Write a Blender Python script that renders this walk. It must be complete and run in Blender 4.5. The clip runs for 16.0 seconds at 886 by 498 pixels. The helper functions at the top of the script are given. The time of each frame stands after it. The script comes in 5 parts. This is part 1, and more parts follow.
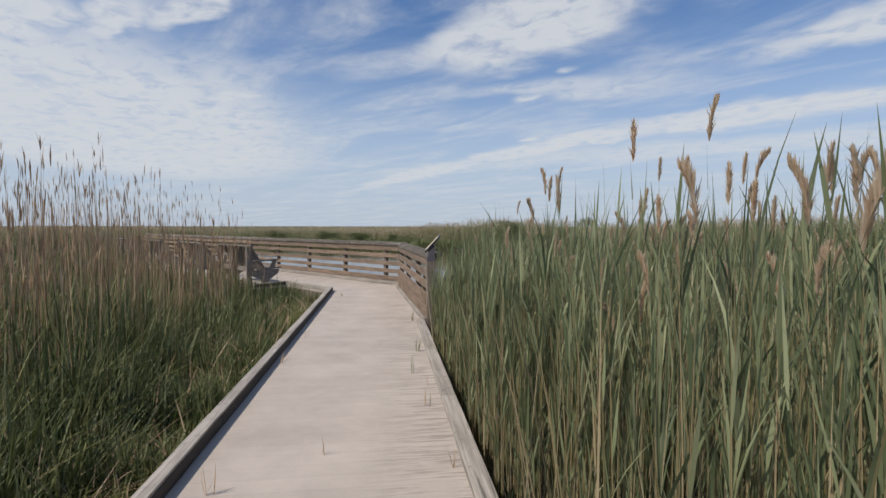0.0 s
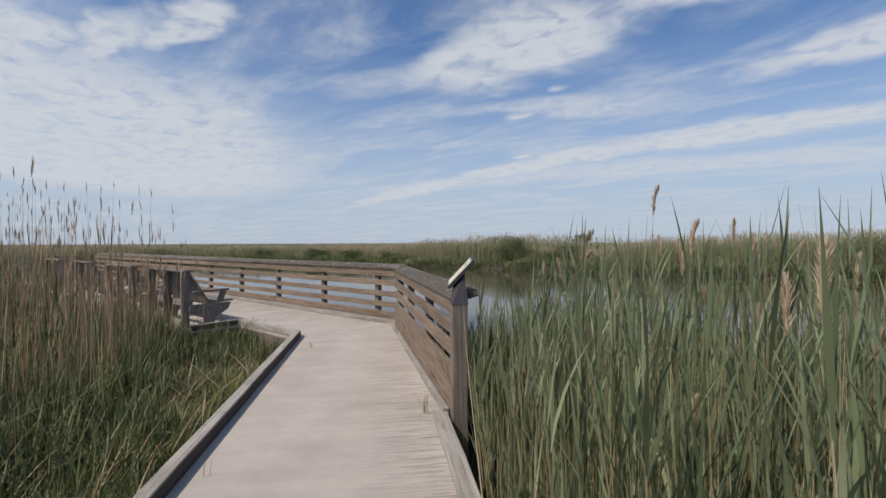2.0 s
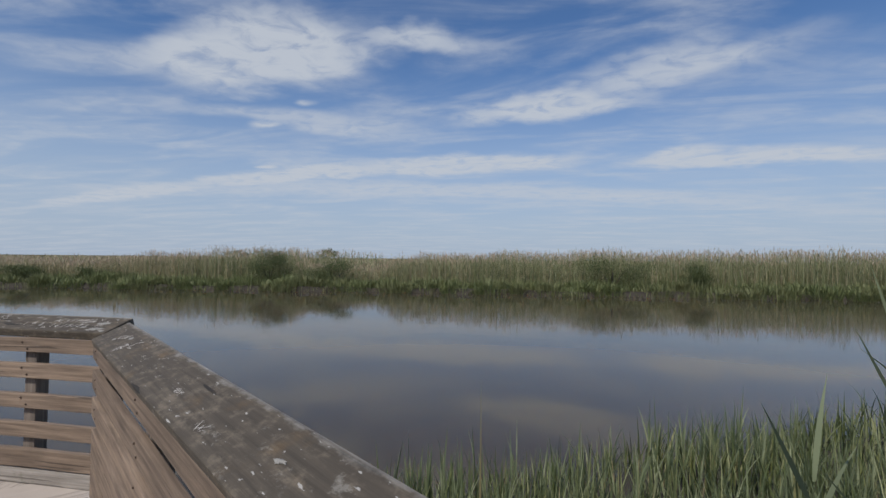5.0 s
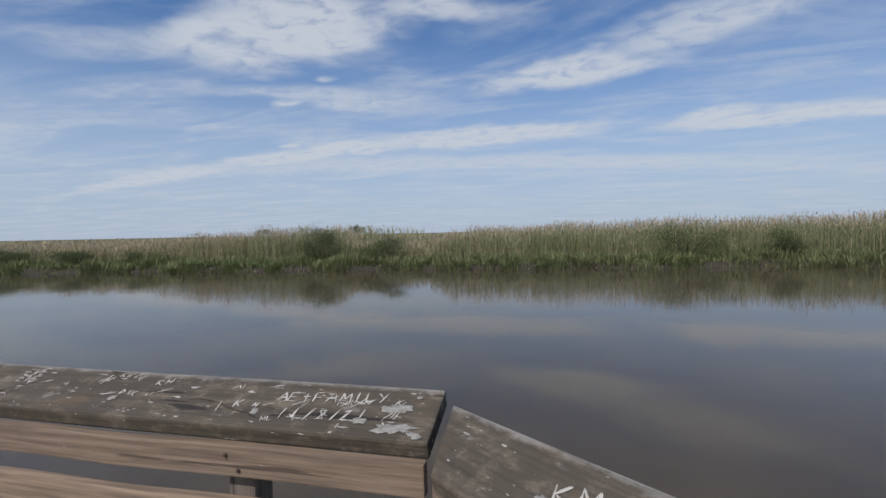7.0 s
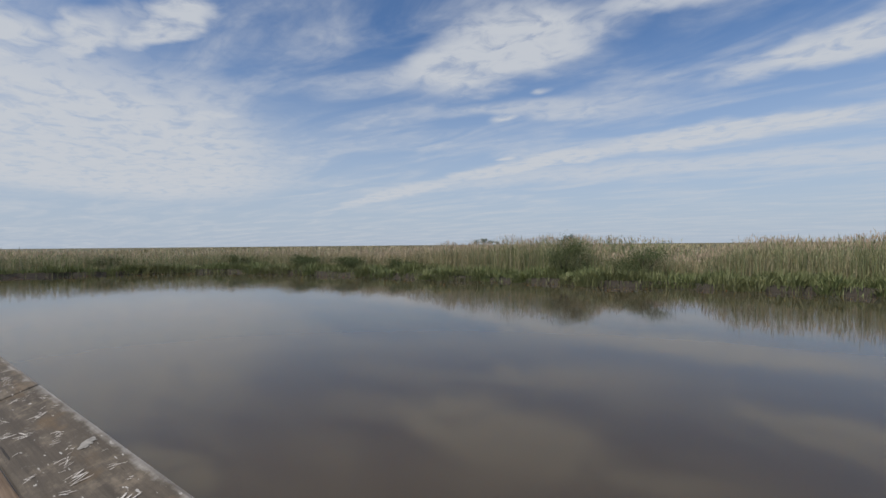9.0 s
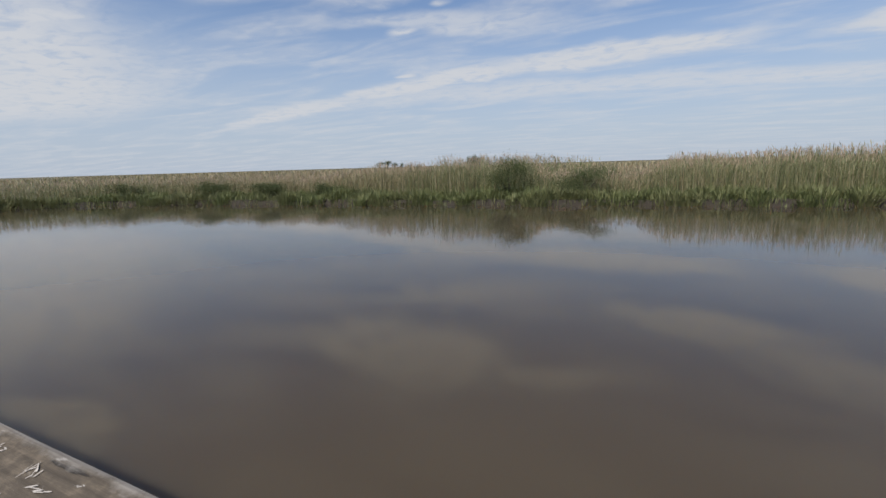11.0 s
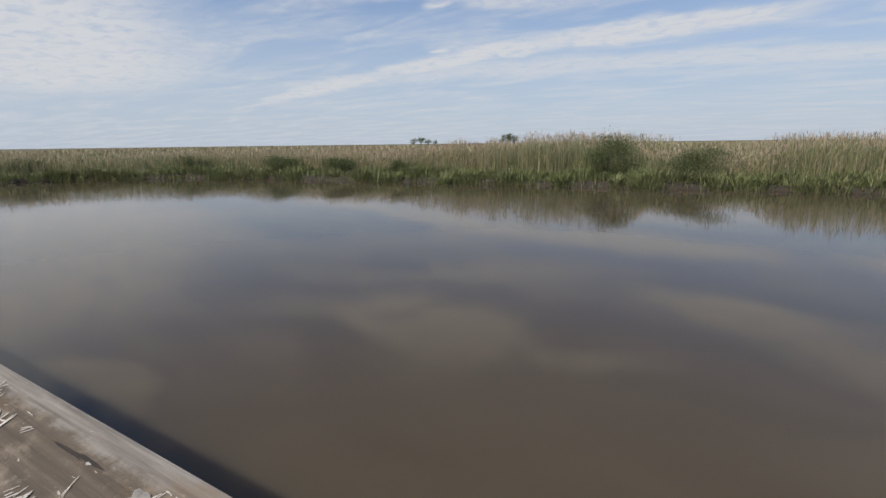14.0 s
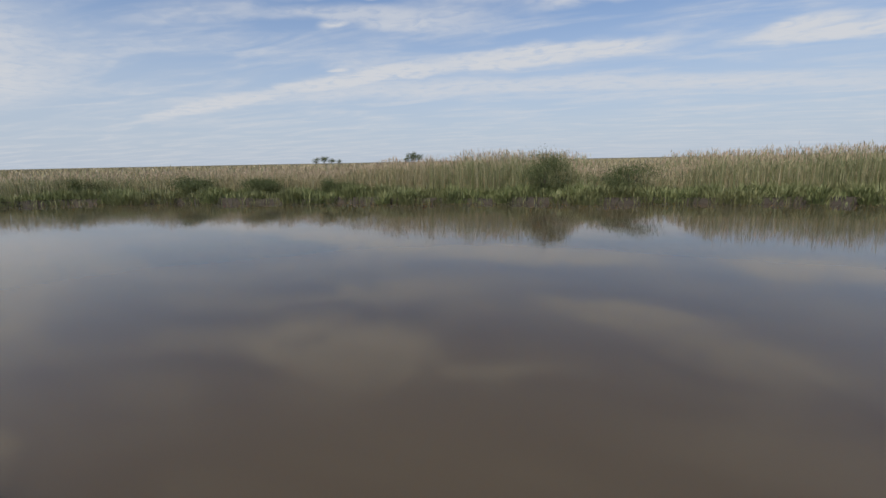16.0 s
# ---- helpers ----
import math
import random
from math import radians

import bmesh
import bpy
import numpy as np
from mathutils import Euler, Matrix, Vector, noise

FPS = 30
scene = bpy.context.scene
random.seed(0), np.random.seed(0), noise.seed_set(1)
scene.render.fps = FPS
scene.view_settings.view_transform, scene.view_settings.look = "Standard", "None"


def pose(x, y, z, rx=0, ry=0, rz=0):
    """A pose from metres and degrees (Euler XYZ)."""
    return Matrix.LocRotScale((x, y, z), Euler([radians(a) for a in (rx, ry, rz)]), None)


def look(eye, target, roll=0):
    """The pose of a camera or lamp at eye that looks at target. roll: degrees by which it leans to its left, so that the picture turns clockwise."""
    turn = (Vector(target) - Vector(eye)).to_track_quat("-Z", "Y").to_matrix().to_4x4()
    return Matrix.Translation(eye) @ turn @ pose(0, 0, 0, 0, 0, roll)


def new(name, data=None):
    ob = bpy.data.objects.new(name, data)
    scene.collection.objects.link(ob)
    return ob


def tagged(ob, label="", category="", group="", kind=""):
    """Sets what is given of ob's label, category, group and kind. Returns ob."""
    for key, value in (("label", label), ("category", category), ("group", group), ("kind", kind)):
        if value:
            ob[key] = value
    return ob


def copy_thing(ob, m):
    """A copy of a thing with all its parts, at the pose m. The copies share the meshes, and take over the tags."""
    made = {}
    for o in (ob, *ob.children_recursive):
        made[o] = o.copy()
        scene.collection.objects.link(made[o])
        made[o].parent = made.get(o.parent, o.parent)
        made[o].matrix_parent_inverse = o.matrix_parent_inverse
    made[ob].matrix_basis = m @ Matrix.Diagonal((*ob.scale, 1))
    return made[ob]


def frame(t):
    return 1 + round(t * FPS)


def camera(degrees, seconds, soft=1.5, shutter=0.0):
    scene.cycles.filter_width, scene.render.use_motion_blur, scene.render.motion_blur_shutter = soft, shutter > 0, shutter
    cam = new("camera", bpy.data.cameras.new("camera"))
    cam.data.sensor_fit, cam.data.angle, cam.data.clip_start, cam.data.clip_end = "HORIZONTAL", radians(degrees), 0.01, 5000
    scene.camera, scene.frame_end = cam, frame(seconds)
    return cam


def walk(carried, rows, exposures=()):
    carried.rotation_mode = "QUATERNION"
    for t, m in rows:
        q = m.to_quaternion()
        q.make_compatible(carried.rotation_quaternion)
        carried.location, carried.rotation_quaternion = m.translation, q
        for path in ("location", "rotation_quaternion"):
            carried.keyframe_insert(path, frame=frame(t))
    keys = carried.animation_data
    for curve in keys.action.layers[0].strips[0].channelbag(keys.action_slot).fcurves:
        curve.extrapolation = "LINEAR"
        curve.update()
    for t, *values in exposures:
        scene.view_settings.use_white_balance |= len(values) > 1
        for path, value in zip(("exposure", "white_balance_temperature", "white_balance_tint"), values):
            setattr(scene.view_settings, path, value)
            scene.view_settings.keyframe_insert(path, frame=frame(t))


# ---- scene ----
cam = camera(86.3, 16.0)
PATH = [
    (0, (8.428, -8.264, 1.472), (7.110, -6.763, 1.376), 0.1),
    (0.5, (7.785, -7.694, 1.460), (6.431, -6.229, 1.311), 0.4),
    (1, (7.216, -7.120, 1.452), (5.937, -5.589, 1.306), -0.2),
    (1.5, (6.588, -6.618, 1.460), (5.297, -5.093, 1.385), 0.0),
    (2, (6.006, -6.058, 1.457), (4.706, -4.538, 1.431), -0.2),
    (2.5, (5.376, -5.561, 1.472), (4.065, -4.051, 1.501), 0.3),
    (3, (4.776, -5.060, 1.465), (3.483, -3.536, 1.532), 0.7),
    (3.5, (4.199, -4.603, 1.472), (2.888, -3.094, 1.504), 2.9),
    (4, (3.663, -4.077, 1.468), (2.537, -2.424, 1.463), 1.4),
    (4.2, (3.435, -3.845, 1.476), (2.385, -2.142, 1.456), 2.0),
    (4.3, (3.313, -3.745, 1.474), (2.386, -1.973, 1.494), 2.2),
    (4.5, (3.045, -3.595, 1.480), (2.391, -1.708, 1.574), 0.8),
    (4.7, (2.881, -3.271, 1.490), (2.474, -1.315, 1.575), 0.7),
    (6.8, (0.561, -1.615, 1.560), (0.268, 0.360, 1.447), 0.4),
    (7, (0.300, -1.419, 1.566), (-0.167, 0.524, 1.495), -1.1),
    (7.3, (-0.130, -1.161, 1.589), (-0.728, 0.747, 1.541), -1.5),
    (7.5, (-0.426, -1.030, 1.577), (-1.064, 0.866, 1.595), -1.3),
    (8, (-1.161, -0.681, 1.581), (-2.089, 1.091, 1.562), -0.0),
    (8.3, (-1.581, -0.595, 1.637), (-2.785, 1.002, 1.622), -0.2),
    (8.5, (-1.887, -0.607, 1.637), (-3.177, 0.921, 1.642), 0.3),
    (8.6, (-1.996, -0.589, 1.662), (-3.286, 0.939, 1.677), 0.9),
    (9, (-2.632, -0.494, 1.662), (-3.884, 1.065, 1.644), -0.5),
    (9.5, (-3.416, -0.483, 1.662), (-4.554, 1.159, 1.559), 0.8),
    (9.7, (-3.701, -0.490, 1.662), (-4.660, 1.257, 1.497), 1.2),
    (11.8, (-6.482, -0.416, 1.648), (-7.394, 1.321, 1.257), -2.2),
    (12, (-6.751, -0.412, 1.648), (-7.680, 1.320, 1.275), -1.9),
    (12.5, (-7.410, -0.350, 1.648), (-8.382, 1.357, 1.275), -2.8),
    (13, (-8.064, -0.405, 1.648), (-9.117, 1.258, 1.295), -2.4),
    (13.5, (-8.647, -0.363, 1.648), (-9.648, 1.324, 1.262), -1.1),
    (14, (-9.333, -0.403, 1.648), (-10.338, 1.271, 1.212), -0.7),
    (14.5, (-9.962, -0.427, 1.648), (-10.969, 1.254, 1.248), -0.1),
    (14.8, (-10.265, -0.430, 1.648), (-11.269, 1.254, 1.254), -0.8),
    (15, (-10.594, -0.414, 1.648), (-11.608, 1.262, 1.249), -1.5),
    (15.5, (-11.204, -0.461, 1.648), (-12.117, 1.282, 1.288), -0.9),
    (16, (-11.587, -0.380, 1.648), (-12.246, 1.472, 1.281), -1.1),
]
walk(cam, [(t, look(eye, target, roll)) for t, eye, target, roll in PATH],
     [(0, 0.09, 6600, 10), (2.5, 0.02, 6500, 10), (3.6, -0.06, 6400, 10), (4.5, -0.18, 6250, 10), (5.5, -0.15, 6250, 10), (7.2, -0.06, 6250, 10), (8.5, -0.07, 6480, 10), (9.5, -0.07, 6540, 10), (11.5, 0.08, 6700, 11), (13.5, 0.1, 6780, 11), (16, 0.08, 6720, 11)])

# ---- world, sun ----
SUN_EL, SHADOW = radians(50.5), Vector((0.25, 0.968, 0)).normalized()
sun_dir = Vector((-SHADOW.x * math.cos(SUN_EL), -SHADOW.y * math.cos(SUN_EL), math.sin(SUN_EL)))
sun = new("sun", bpy.data.lights.new("sun", "SUN"))
sun.data.energy, sun.data.angle, sun.data.color = 3.4, radians(0.7), (1.0, 0.93, 0.84)
sun.matrix_world = look(sun_dir * 50, (0, 0, 0))

# cloud banks on a flat cloud layer: centre x, y, half length, half width, turn in degrees, weight
CLOUDS = [
    (-1.18, 1.84, 0.60, 0.30, -3, 1.0), (-0.45, 1.86, 0.30, 0.12, 5, 0.6), (-4.24, 4.25, 1.6, 0.30, -12, 0.7),
    (-2.12, 3.91, 1.1, 0.26, -4, 0.9), (-0.56, 3.79, 1.0, 0.28, -1, 0.9), (-2.55, 0.25, 0.35, 0.3, 44, 1.0),
    (-4.4, 1.0, 2.5, 1.6, 137, 0.95), (-2.35, 0.63, 0.40, 0.13, -6, 0.75), (-1.98, 0.76, 0.32, 0.12, -1, 0.8),
    (0.1, 2.60, 0.6, 0.22, -20, 0.8), (-1.30, 2.60, 0.9, 0.22, 35, 0.5), (-3.0, 1.34, 0.30, 0.14, 16, 0.7),
    (1.6, 3.75, 0.9, 0.25, -9, 0.9), (0.62, 2.2, 0.5, 0.2, -22, 0.55), (-0.45, 4.9, 5.0, 0.5, 14, 0.5),
]

SMALL_CLOUDS = [(-1.61, 2.62, 0.12, 0.07, -7, 0.8), (-2.14, 3.55, 0.10, 0.06, 0, 0.8), (-1.19, 2.34, 0.06, 0.05, 0, 0.6), (-2.34, 2.13, 0.50, 0.04, -14, 0.30), (1.07, 3.62, 0.24, 0.2, -40, 1.0), (1.75, 3.7, 0.3, 0.22, -9, 1.0)]


def build_world():
    w = bpy.data.worlds.new("world")
    scene.world = w
    w.use_nodes = True
    nt = w.node_tree
    nt.nodes.clear()
    N, L = nt.nodes.new, nt.links.new

    def math_node(op, a, b=None, c=None, clamp=False):
        m = N("ShaderNodeMath")
        m.operation, m.use_clamp = op, clamp
        for i, v in enumerate((a, b, c)):
            if v is None:
                continue
            if isinstance(v, (int, float)):
                m.inputs[i].default_value = v
            else:
                L(v, m.inputs[i])
        return m.outputs[0]

    def remap(v, a, b, c=0.0, d=1.0):
        m = N("ShaderNodeMapRange")
        m.interpolation_type = "SMOOTHSTEP"
        L(v, m.inputs["Value"])
        for k, x in (("From Min", a), ("From Max", b), ("To Min", c), ("To Max", d)):
            m.inputs[k].default_value = x
        return m.outputs[0]

    co = N("ShaderNodeTexCoord")
    sep = N("ShaderNodeSeparateXYZ")
    L(co.outputs["Generated"], sep.inputs[0])
    z = math_node("MAXIMUM", sep.outputs[2], 0.0)
    zz = math_node("ADD", z, 0.06)
    comb = N("ShaderNodeCombineXYZ")
    L(math_node("DIVIDE", sep.outputs[0], zz), comb.inputs[0])
    L(math_node("DIVIDE", sep.outputs[1], zz), comb.inputs[1])
    plane = comb.outputs[0]

    def noise_at(scale, detail, rough, stretch=(1, 1, 1), turn=0.0, distort=0.0):
        mp = N("ShaderNodeMapping")
        mp.inputs["Scale"].default_value = stretch
        mp.inputs["Rotation"].default_value = (0, 0, radians(turn))
        L(plane, mp.inputs[0])
        n = N("ShaderNodeTexNoise")
        for k, x in (("Scale", scale), ("Detail", detail), ("Roughness", rough), ("Distortion", distort)):
            n.inputs[k].default_value = x
        L(mp.outputs[0], n.inputs["Vector"])
        return n.outputs[0]

    wob = N("ShaderNodeTexNoise")
    wob.inputs["Scale"].default_value, wob.inputs["Detail"].default_value = 2.2, 5
    L(plane, wob.inputs["Vector"])
    sub = N("ShaderNodeVectorMath")
    sub.operation = "SUBTRACT"
    L(wob.outputs["Color"], sub.inputs[0])
    sub.inputs[1].default_value = (0.5, 0.5, 0.5)
    mad = N("ShaderNodeVectorMath")
    mad.operation = "MULTIPLY_ADD"
    L(sub.outputs[0], mad.inputs[0])
    mad.inputs[1].default_value = (0.55, 0.55, 0)
    L(plane, mad.inputs[2])
    soft = N("ShaderNodeVectorMath")
    soft.operation = "MULTIPLY_ADD"
    L(sub.outputs[0], soft.inputs[0])
    soft.inputs[1].default_value = (0.22, 0.22, 0)
    L(plane, soft.inputs[2])
    total = None
    for x, y, a, b, turn, weight in CLOUDS:
        mp = N("ShaderNodeMapping")
        mp.vector_type = "TEXTURE"
        mp.inputs["Location"].default_value = (x, y, 0)
        mp.inputs["Rotation"].default_value = (0, 0, radians(turn))
        mp.inputs["Scale"].default_value = (a, b, 1)
        L(mad.outputs[0], mp.inputs[0])
        ln = N("ShaderNodeVectorMath")
        ln.operation = "LENGTH"
        L(mp.outputs[0], ln.inputs[0])
        v = remap(ln.outputs["Value"], 1.5, 0.25, 0.0, weight)
        total = v if total is None else math_node("MAXIMUM", total, v)
    for x, y, a, b, turn, weight in SMALL_CLOUDS:
        mp = N("ShaderNodeMapping")
        mp.vector_type = "TEXTURE"
        mp.inputs["Location"].default_value = (x, y, 0)
        mp.inputs["Rotation"].default_value = (0, 0, radians(turn))
        mp.inputs["Scale"].default_value = (a, b, 1)
        L(soft.outputs[0], mp.inputs[0])
        ln = N("ShaderNodeVectorMath")
        ln.operation = "LENGTH"
        L(mp.outputs[0], ln.inputs[0])
        total = math_node("MAXIMUM", total, remap(ln.outputs["Value"], 1.7, 0.1, 0.0, weight * 0.9))
    fine = noise_at(6.0, 8, 0.58, (1.0, 1.25, 1), 20, 0.6)
    streak = noise_at(1.5, 7, 0.55, (0.6, 1.5, 1), -14, 0.7)
    body = math_node("MULTIPLY", remap(total, 0.05, 0.75), remap(fine, 0.28, 0.56, 0.45, 1.0))
    veil = math_node("MULTIPLY", remap(streak, 0.38, 0.74), 0.66)
    veil = math_node("MULTIPLY", veil, remap(fine, 0.25, 0.7, 0.5, 1.0))
    band = noise_at(0.9, 7, 0.56, (0.42, 1.25, 1), 8, 0.5)
    low = math_node("MAXIMUM", remap(z, 0.42, 0.0, 0.0, 0.9), math_node("MULTIPLY", remap(z, 0.36, 0.14), remap(band, 0.38, 0.66, 0.0, 0.68)))
    cover = math_node("ADD", body, math_node("MULTIPLY", veil, math_node("SUBTRACT", 1.0, body)))
    cover = math_node("MULTIPLY", cover, 0.94, clamp=True)
    sky = N("ShaderNodeTexSky")
    sky.sky_type, sky.sun_disc = "NISHITA", False
    sky.sun_elevation, sky.sun_rotation = SUN_EL, math.atan2(sun_dir.x, sun_dir.y)
    sky.air_density, sky.dust_density, sky.ozone_density = 1.0, 0.8, 1.6
    gain = N("ShaderNodeMix")
    gain.data_type, gain.blend_type = "RGBA", "MULTIPLY"
    gain.inputs[0].default_value = 1.0
    L(sky.outputs[0], gain.inputs[6])
    gain.inputs[7].default_value = (0.86, 1.12, 1.42, 1)
    mix = N("ShaderNodeMix")
    mix.data_type = "RGBA"
    L(cover, mix.inputs[0])
    haze = N("ShaderNodeMix")
    haze.data_type = "RGBA"
    L(low, haze.inputs[0])
    L(gain.outputs[2], haze.inputs[6])
    haze.inputs[7].default_value = (5.5, 6.4, 7.75, 1)
    L(haze.outputs[2], mix.inputs[6])
    mix.inputs[7].default_value = (7.2, 7.6, 8.2, 1)
    bg = N("ShaderNodeBackground")
    bg.inputs[1].default_value = 0.081
    L(mix.outputs[2], bg.inputs[0])
    out = N("ShaderNodeOutputWorld")
    L(bg.outputs[0], out.inputs[0])


build_world()


# ---- materials ----
def material(name):
    m = bpy.data.materials.new(name)
    m.use_nodes = True
    nt = m.node_tree
    return m, nt, nt.nodes["Principled BSDF"]


def mixed(nt, fac, a, b, kind="MIX"):
    n = nt.nodes.new("ShaderNodeMix")
    n.data_type, n.blend_type = "RGBA", kind
    for i, v in ((0, fac), (6, a), (7, b)):
        if isinstance(v, (int, float)):
            n.inputs[i].default_value = v
        elif isinstance(v, tuple):
            n.inputs[i].default_value = (*v, 1)
        else:
            nt.links.new(v, n.inputs[i])
    return n.outputs[2]


def ranged(nt, v, a, b, c=0.0, d=1.0):
    n = nt.nodes.new("ShaderNodeMapRange")
    nt.links.new(v, n.inputs[0])
    for i, x in enumerate((a, b, c, d)):
        n.inputs[i + 1].default_value = x
    return n.outputs[0]


def noised(nt, scale, detail=6, rough=0.6, stretch=(1, 1, 1), coords="Object", shift=None):
    tc = nt.nodes.new("ShaderNodeTexCoord")
    mp = nt.nodes.new("ShaderNodeMapping")
    mp.inputs["Scale"].default_value = stretch
    nt.links.new(tc.outputs[coords], mp.inputs[0])
    if shift is not None:
        nt.links.new(shift, mp.inputs["Location"])
    n = nt.nodes.new("ShaderNodeTexNoise")
    n.inputs["Scale"].default_value, n.inputs["Detail"].default_value, n.inputs["Roughness"].default_value = scale, detail, rough
    nt.links.new(mp.outputs[0], n.inputs["Vector"])
    return n.outputs[0]


def bumped(nt, bsdf, height, strength=0.3, distance=0.01):
    b = nt.nodes.new("ShaderNodeBump")
    b.inputs["Strength"].default_value, b.inputs["Distance"].default_value = strength, distance
    nt.links.new(height, b.inputs["Height"])
    nt.links.new(b.outputs[0], bsdf.inputs["Normal"])


def timber(name, dark, light, lichen, grain=1.0, lichen_at=0.62, scratch=0.0, edge=0.138):
    """Weathered timber; its grain runs along each board's own x axis."""
    m, nt, bsdf = material(name)
    info = nt.nodes.new("ShaderNodeObjectInfo")
    rnd = info.outputs["Random"]
    off = nt.nodes.new("ShaderNodeCombineXYZ")
    big = nt.nodes.new("ShaderNodeMath")
    big.operation = "MULTIPLY"
    nt.links.new(rnd, big.inputs[0])
    big.inputs[1].default_value = 37.0
    for i in range(3):
        nt.links.new(big.outputs[0], off.inputs[i])
    fibre = noised(nt, 9.0 * grain, 8, 0.65, (0.22, 6, 6), shift=off.outputs[0])
    knots = noised(nt, 3.0, 5, 0.6, (0.6, 2.2, 2.2), shift=off.outputs[0])
    col = mixed(nt, ranged(nt, fibre, 0.35, 0.65), dark, light)
    col = mixed(nt, ranged(nt, knots, 0.45, 0.75, 0, 0.6), col, tuple(c * 0.55 for c in dark))
    tone = ranged(nt, rnd, 0, 1, 0.82, 1.15)
    tv = nt.nodes.new("ShaderNodeCombineColor")
    for i in range(3):
        nt.links.new(tone, tv.inputs[i])
    col = mixed(nt, 1.0, col, tv.outputs[0], "MULTIPLY")
    patch = noised(nt, 14.0, 7, 0.72, (0.7, 1, 1), shift=off.outputs[0])
    col = mixed(nt, ranged(nt, patch, lichen_at, lichen_at + 0.06, 0, 0.8), col, lichen)
    if not scratch:
        check = noised(nt, 5.0, 5, 0.55, (0.16, 5, 5), shift=off.outputs[0])
        col = mixed(nt, ranged(nt, check, 0.36, 0.335, 0.0, 0.8), col, tuple(0.4 * v for v in dark))
    if scratch:
        blot = noised(nt, 16.0, 9, 0.7, (0.7, 1, 1), shift=off.outputs[0])
        col = mixed(nt, ranged(nt, blot, 0.38, 0.62, 0.75, 0.0), col, tuple(0.62 * (a + b) / 2 for a, b in zip(dark, light)))
        col = mixed(nt, ranged(nt, blot, 0.52, 0.66, 0.0, 0.45), col, tuple(1.5 * v for v in light))
        split = noised(nt, 7.0, 4, 0.5, (0.25, 3.2, 1), shift=off.outputs[0])
        col = mixed(nt, ranged(nt, split, 0.335, 0.325, 0.0, 0.9), col, (0.02, 0.016, 0.012))
        scr = noised(nt, 60.0, 3, 0.5, (0.35, 1.2, 1), shift=off.outputs[0])
        col = mixed(nt, ranged(nt, scr, 0.68, 0.71, 0, scratch), col, (0.5, 0.47, 0.42))
        tc = nt.nodes.new("ShaderNodeTexCoord")
        sp = nt.nodes.new("ShaderNodeSeparateXYZ")
        nt.links.new(tc.outputs["Object"], sp.inputs[0])
        side = nt.nodes.new("ShaderNodeMath")
        side.operation = "MULTIPLY"
        nt.links.new(sp.outputs[1], side.inputs[0])
        side.inputs[1].default_value = -1.0
        fray = nt.nodes.new("ShaderNodeMath")
        fray.operation = "MULTIPLY_ADD"
        nt.links.new(patch, fray.inputs[0])
        fray.inputs[1].default_value = 0.09
        nt.links.new(side.outputs[0], fray.inputs[2])
        col = mixed(nt, ranged(nt, fray.outputs[0], edge, edge + 0.02, 0, 0.72), col, mixed(nt, ranged(nt, fibre, 0.35, 0.65), (0.17, 0.15, 0.125), (0.37, 0.345, 0.305)))
        rust = noised(nt, 6.0, 5, 0.6, (0.6, 1, 1), shift=off.outputs[0])
        col = mixed(nt, ranged(nt, rust, 0.56, 0.72, 0, 0.5), col, (0.17, 0.105, 0.045))
    nt.links.new(col, bsdf.inputs["Base Color"])
    bsdf.inputs["Roughness"].default_value = 0.85
    bumped(nt, bsdf, fibre, 0.55, 0.006)
    return m


def foliage(name, a, b, c, glow=0.25, rough=0.55, patch=None):
    """Leaf colour that differs from blade to blade; thin, so light passes through."""
    m, nt, bsdf = material(name)
    geo = nt.nodes.new("ShaderNodeNewGeometry")
    ramp = nt.nodes.new("ShaderNodeValToRGB")
    e = ramp.color_ramp.elements
    e[0].color, e[1].color = (*a, 1), (*c, 1)
    mid = e.new(0.55)
    mid.color = (*b, 1)
    nt.links.new(geo.outputs["Random Per Island"], ramp.inputs[0])
    shade = ramp.outputs[0]
    if patch:
        wide = noised(nt, 0.22, 4, 0.6)
        shade = mixed(nt, ranged(nt, wide, 0.42, 0.62, 0, 0.75), shade, patch)
    vein = noised(nt, 3.0, 4, 0.6)
    col = mixed(nt, ranged(nt, vein, 0.3, 0.7, 0.0, 0.5), shade, tuple(0.65 * x for x in b))
    nt.links.new(col, bsdf.inputs["Base Color"])
    bsdf.inputs["Roughness"].default_value = rough
    bsdf.inputs["Specular IOR Level"].default_value = 0.3
    if glow:
        tr = nt.nodes.new("ShaderNodeBsdfTranslucent")
        nt.links.new(col, tr.inputs[0])
        mx = nt.nodes.new("ShaderNodeMixShader")
        mx.inputs[0].default_value = glow
        out = nt.nodes["Material Output"]
        nt.links.new(bsdf.outputs[0], mx.inputs[1])
        nt.links.new(tr.outputs[0], mx.inputs[2])
        nt.links.new(mx.outputs[0], out.inputs[0])
    return m


def plain(name, colour, rough=0.7, metal=0.0, vary=0.2, scale=12.0):
    m, nt, bsdf = material(name)
    n = noised(nt, scale, 6, 0.6)
    col = mixed(nt, ranged(nt, n, 0.3, 0.75), colour, tuple(x * (1 - vary) for x in colour))
    nt.links.new(col, bsdf.inputs["Base Color"])
    bsdf.inputs["Roughness"].default_value, bsdf.inputs["Metallic"].default_value = rough, metal
    bumped(nt, bsdf, n, 0.15, 0.002)
    return m


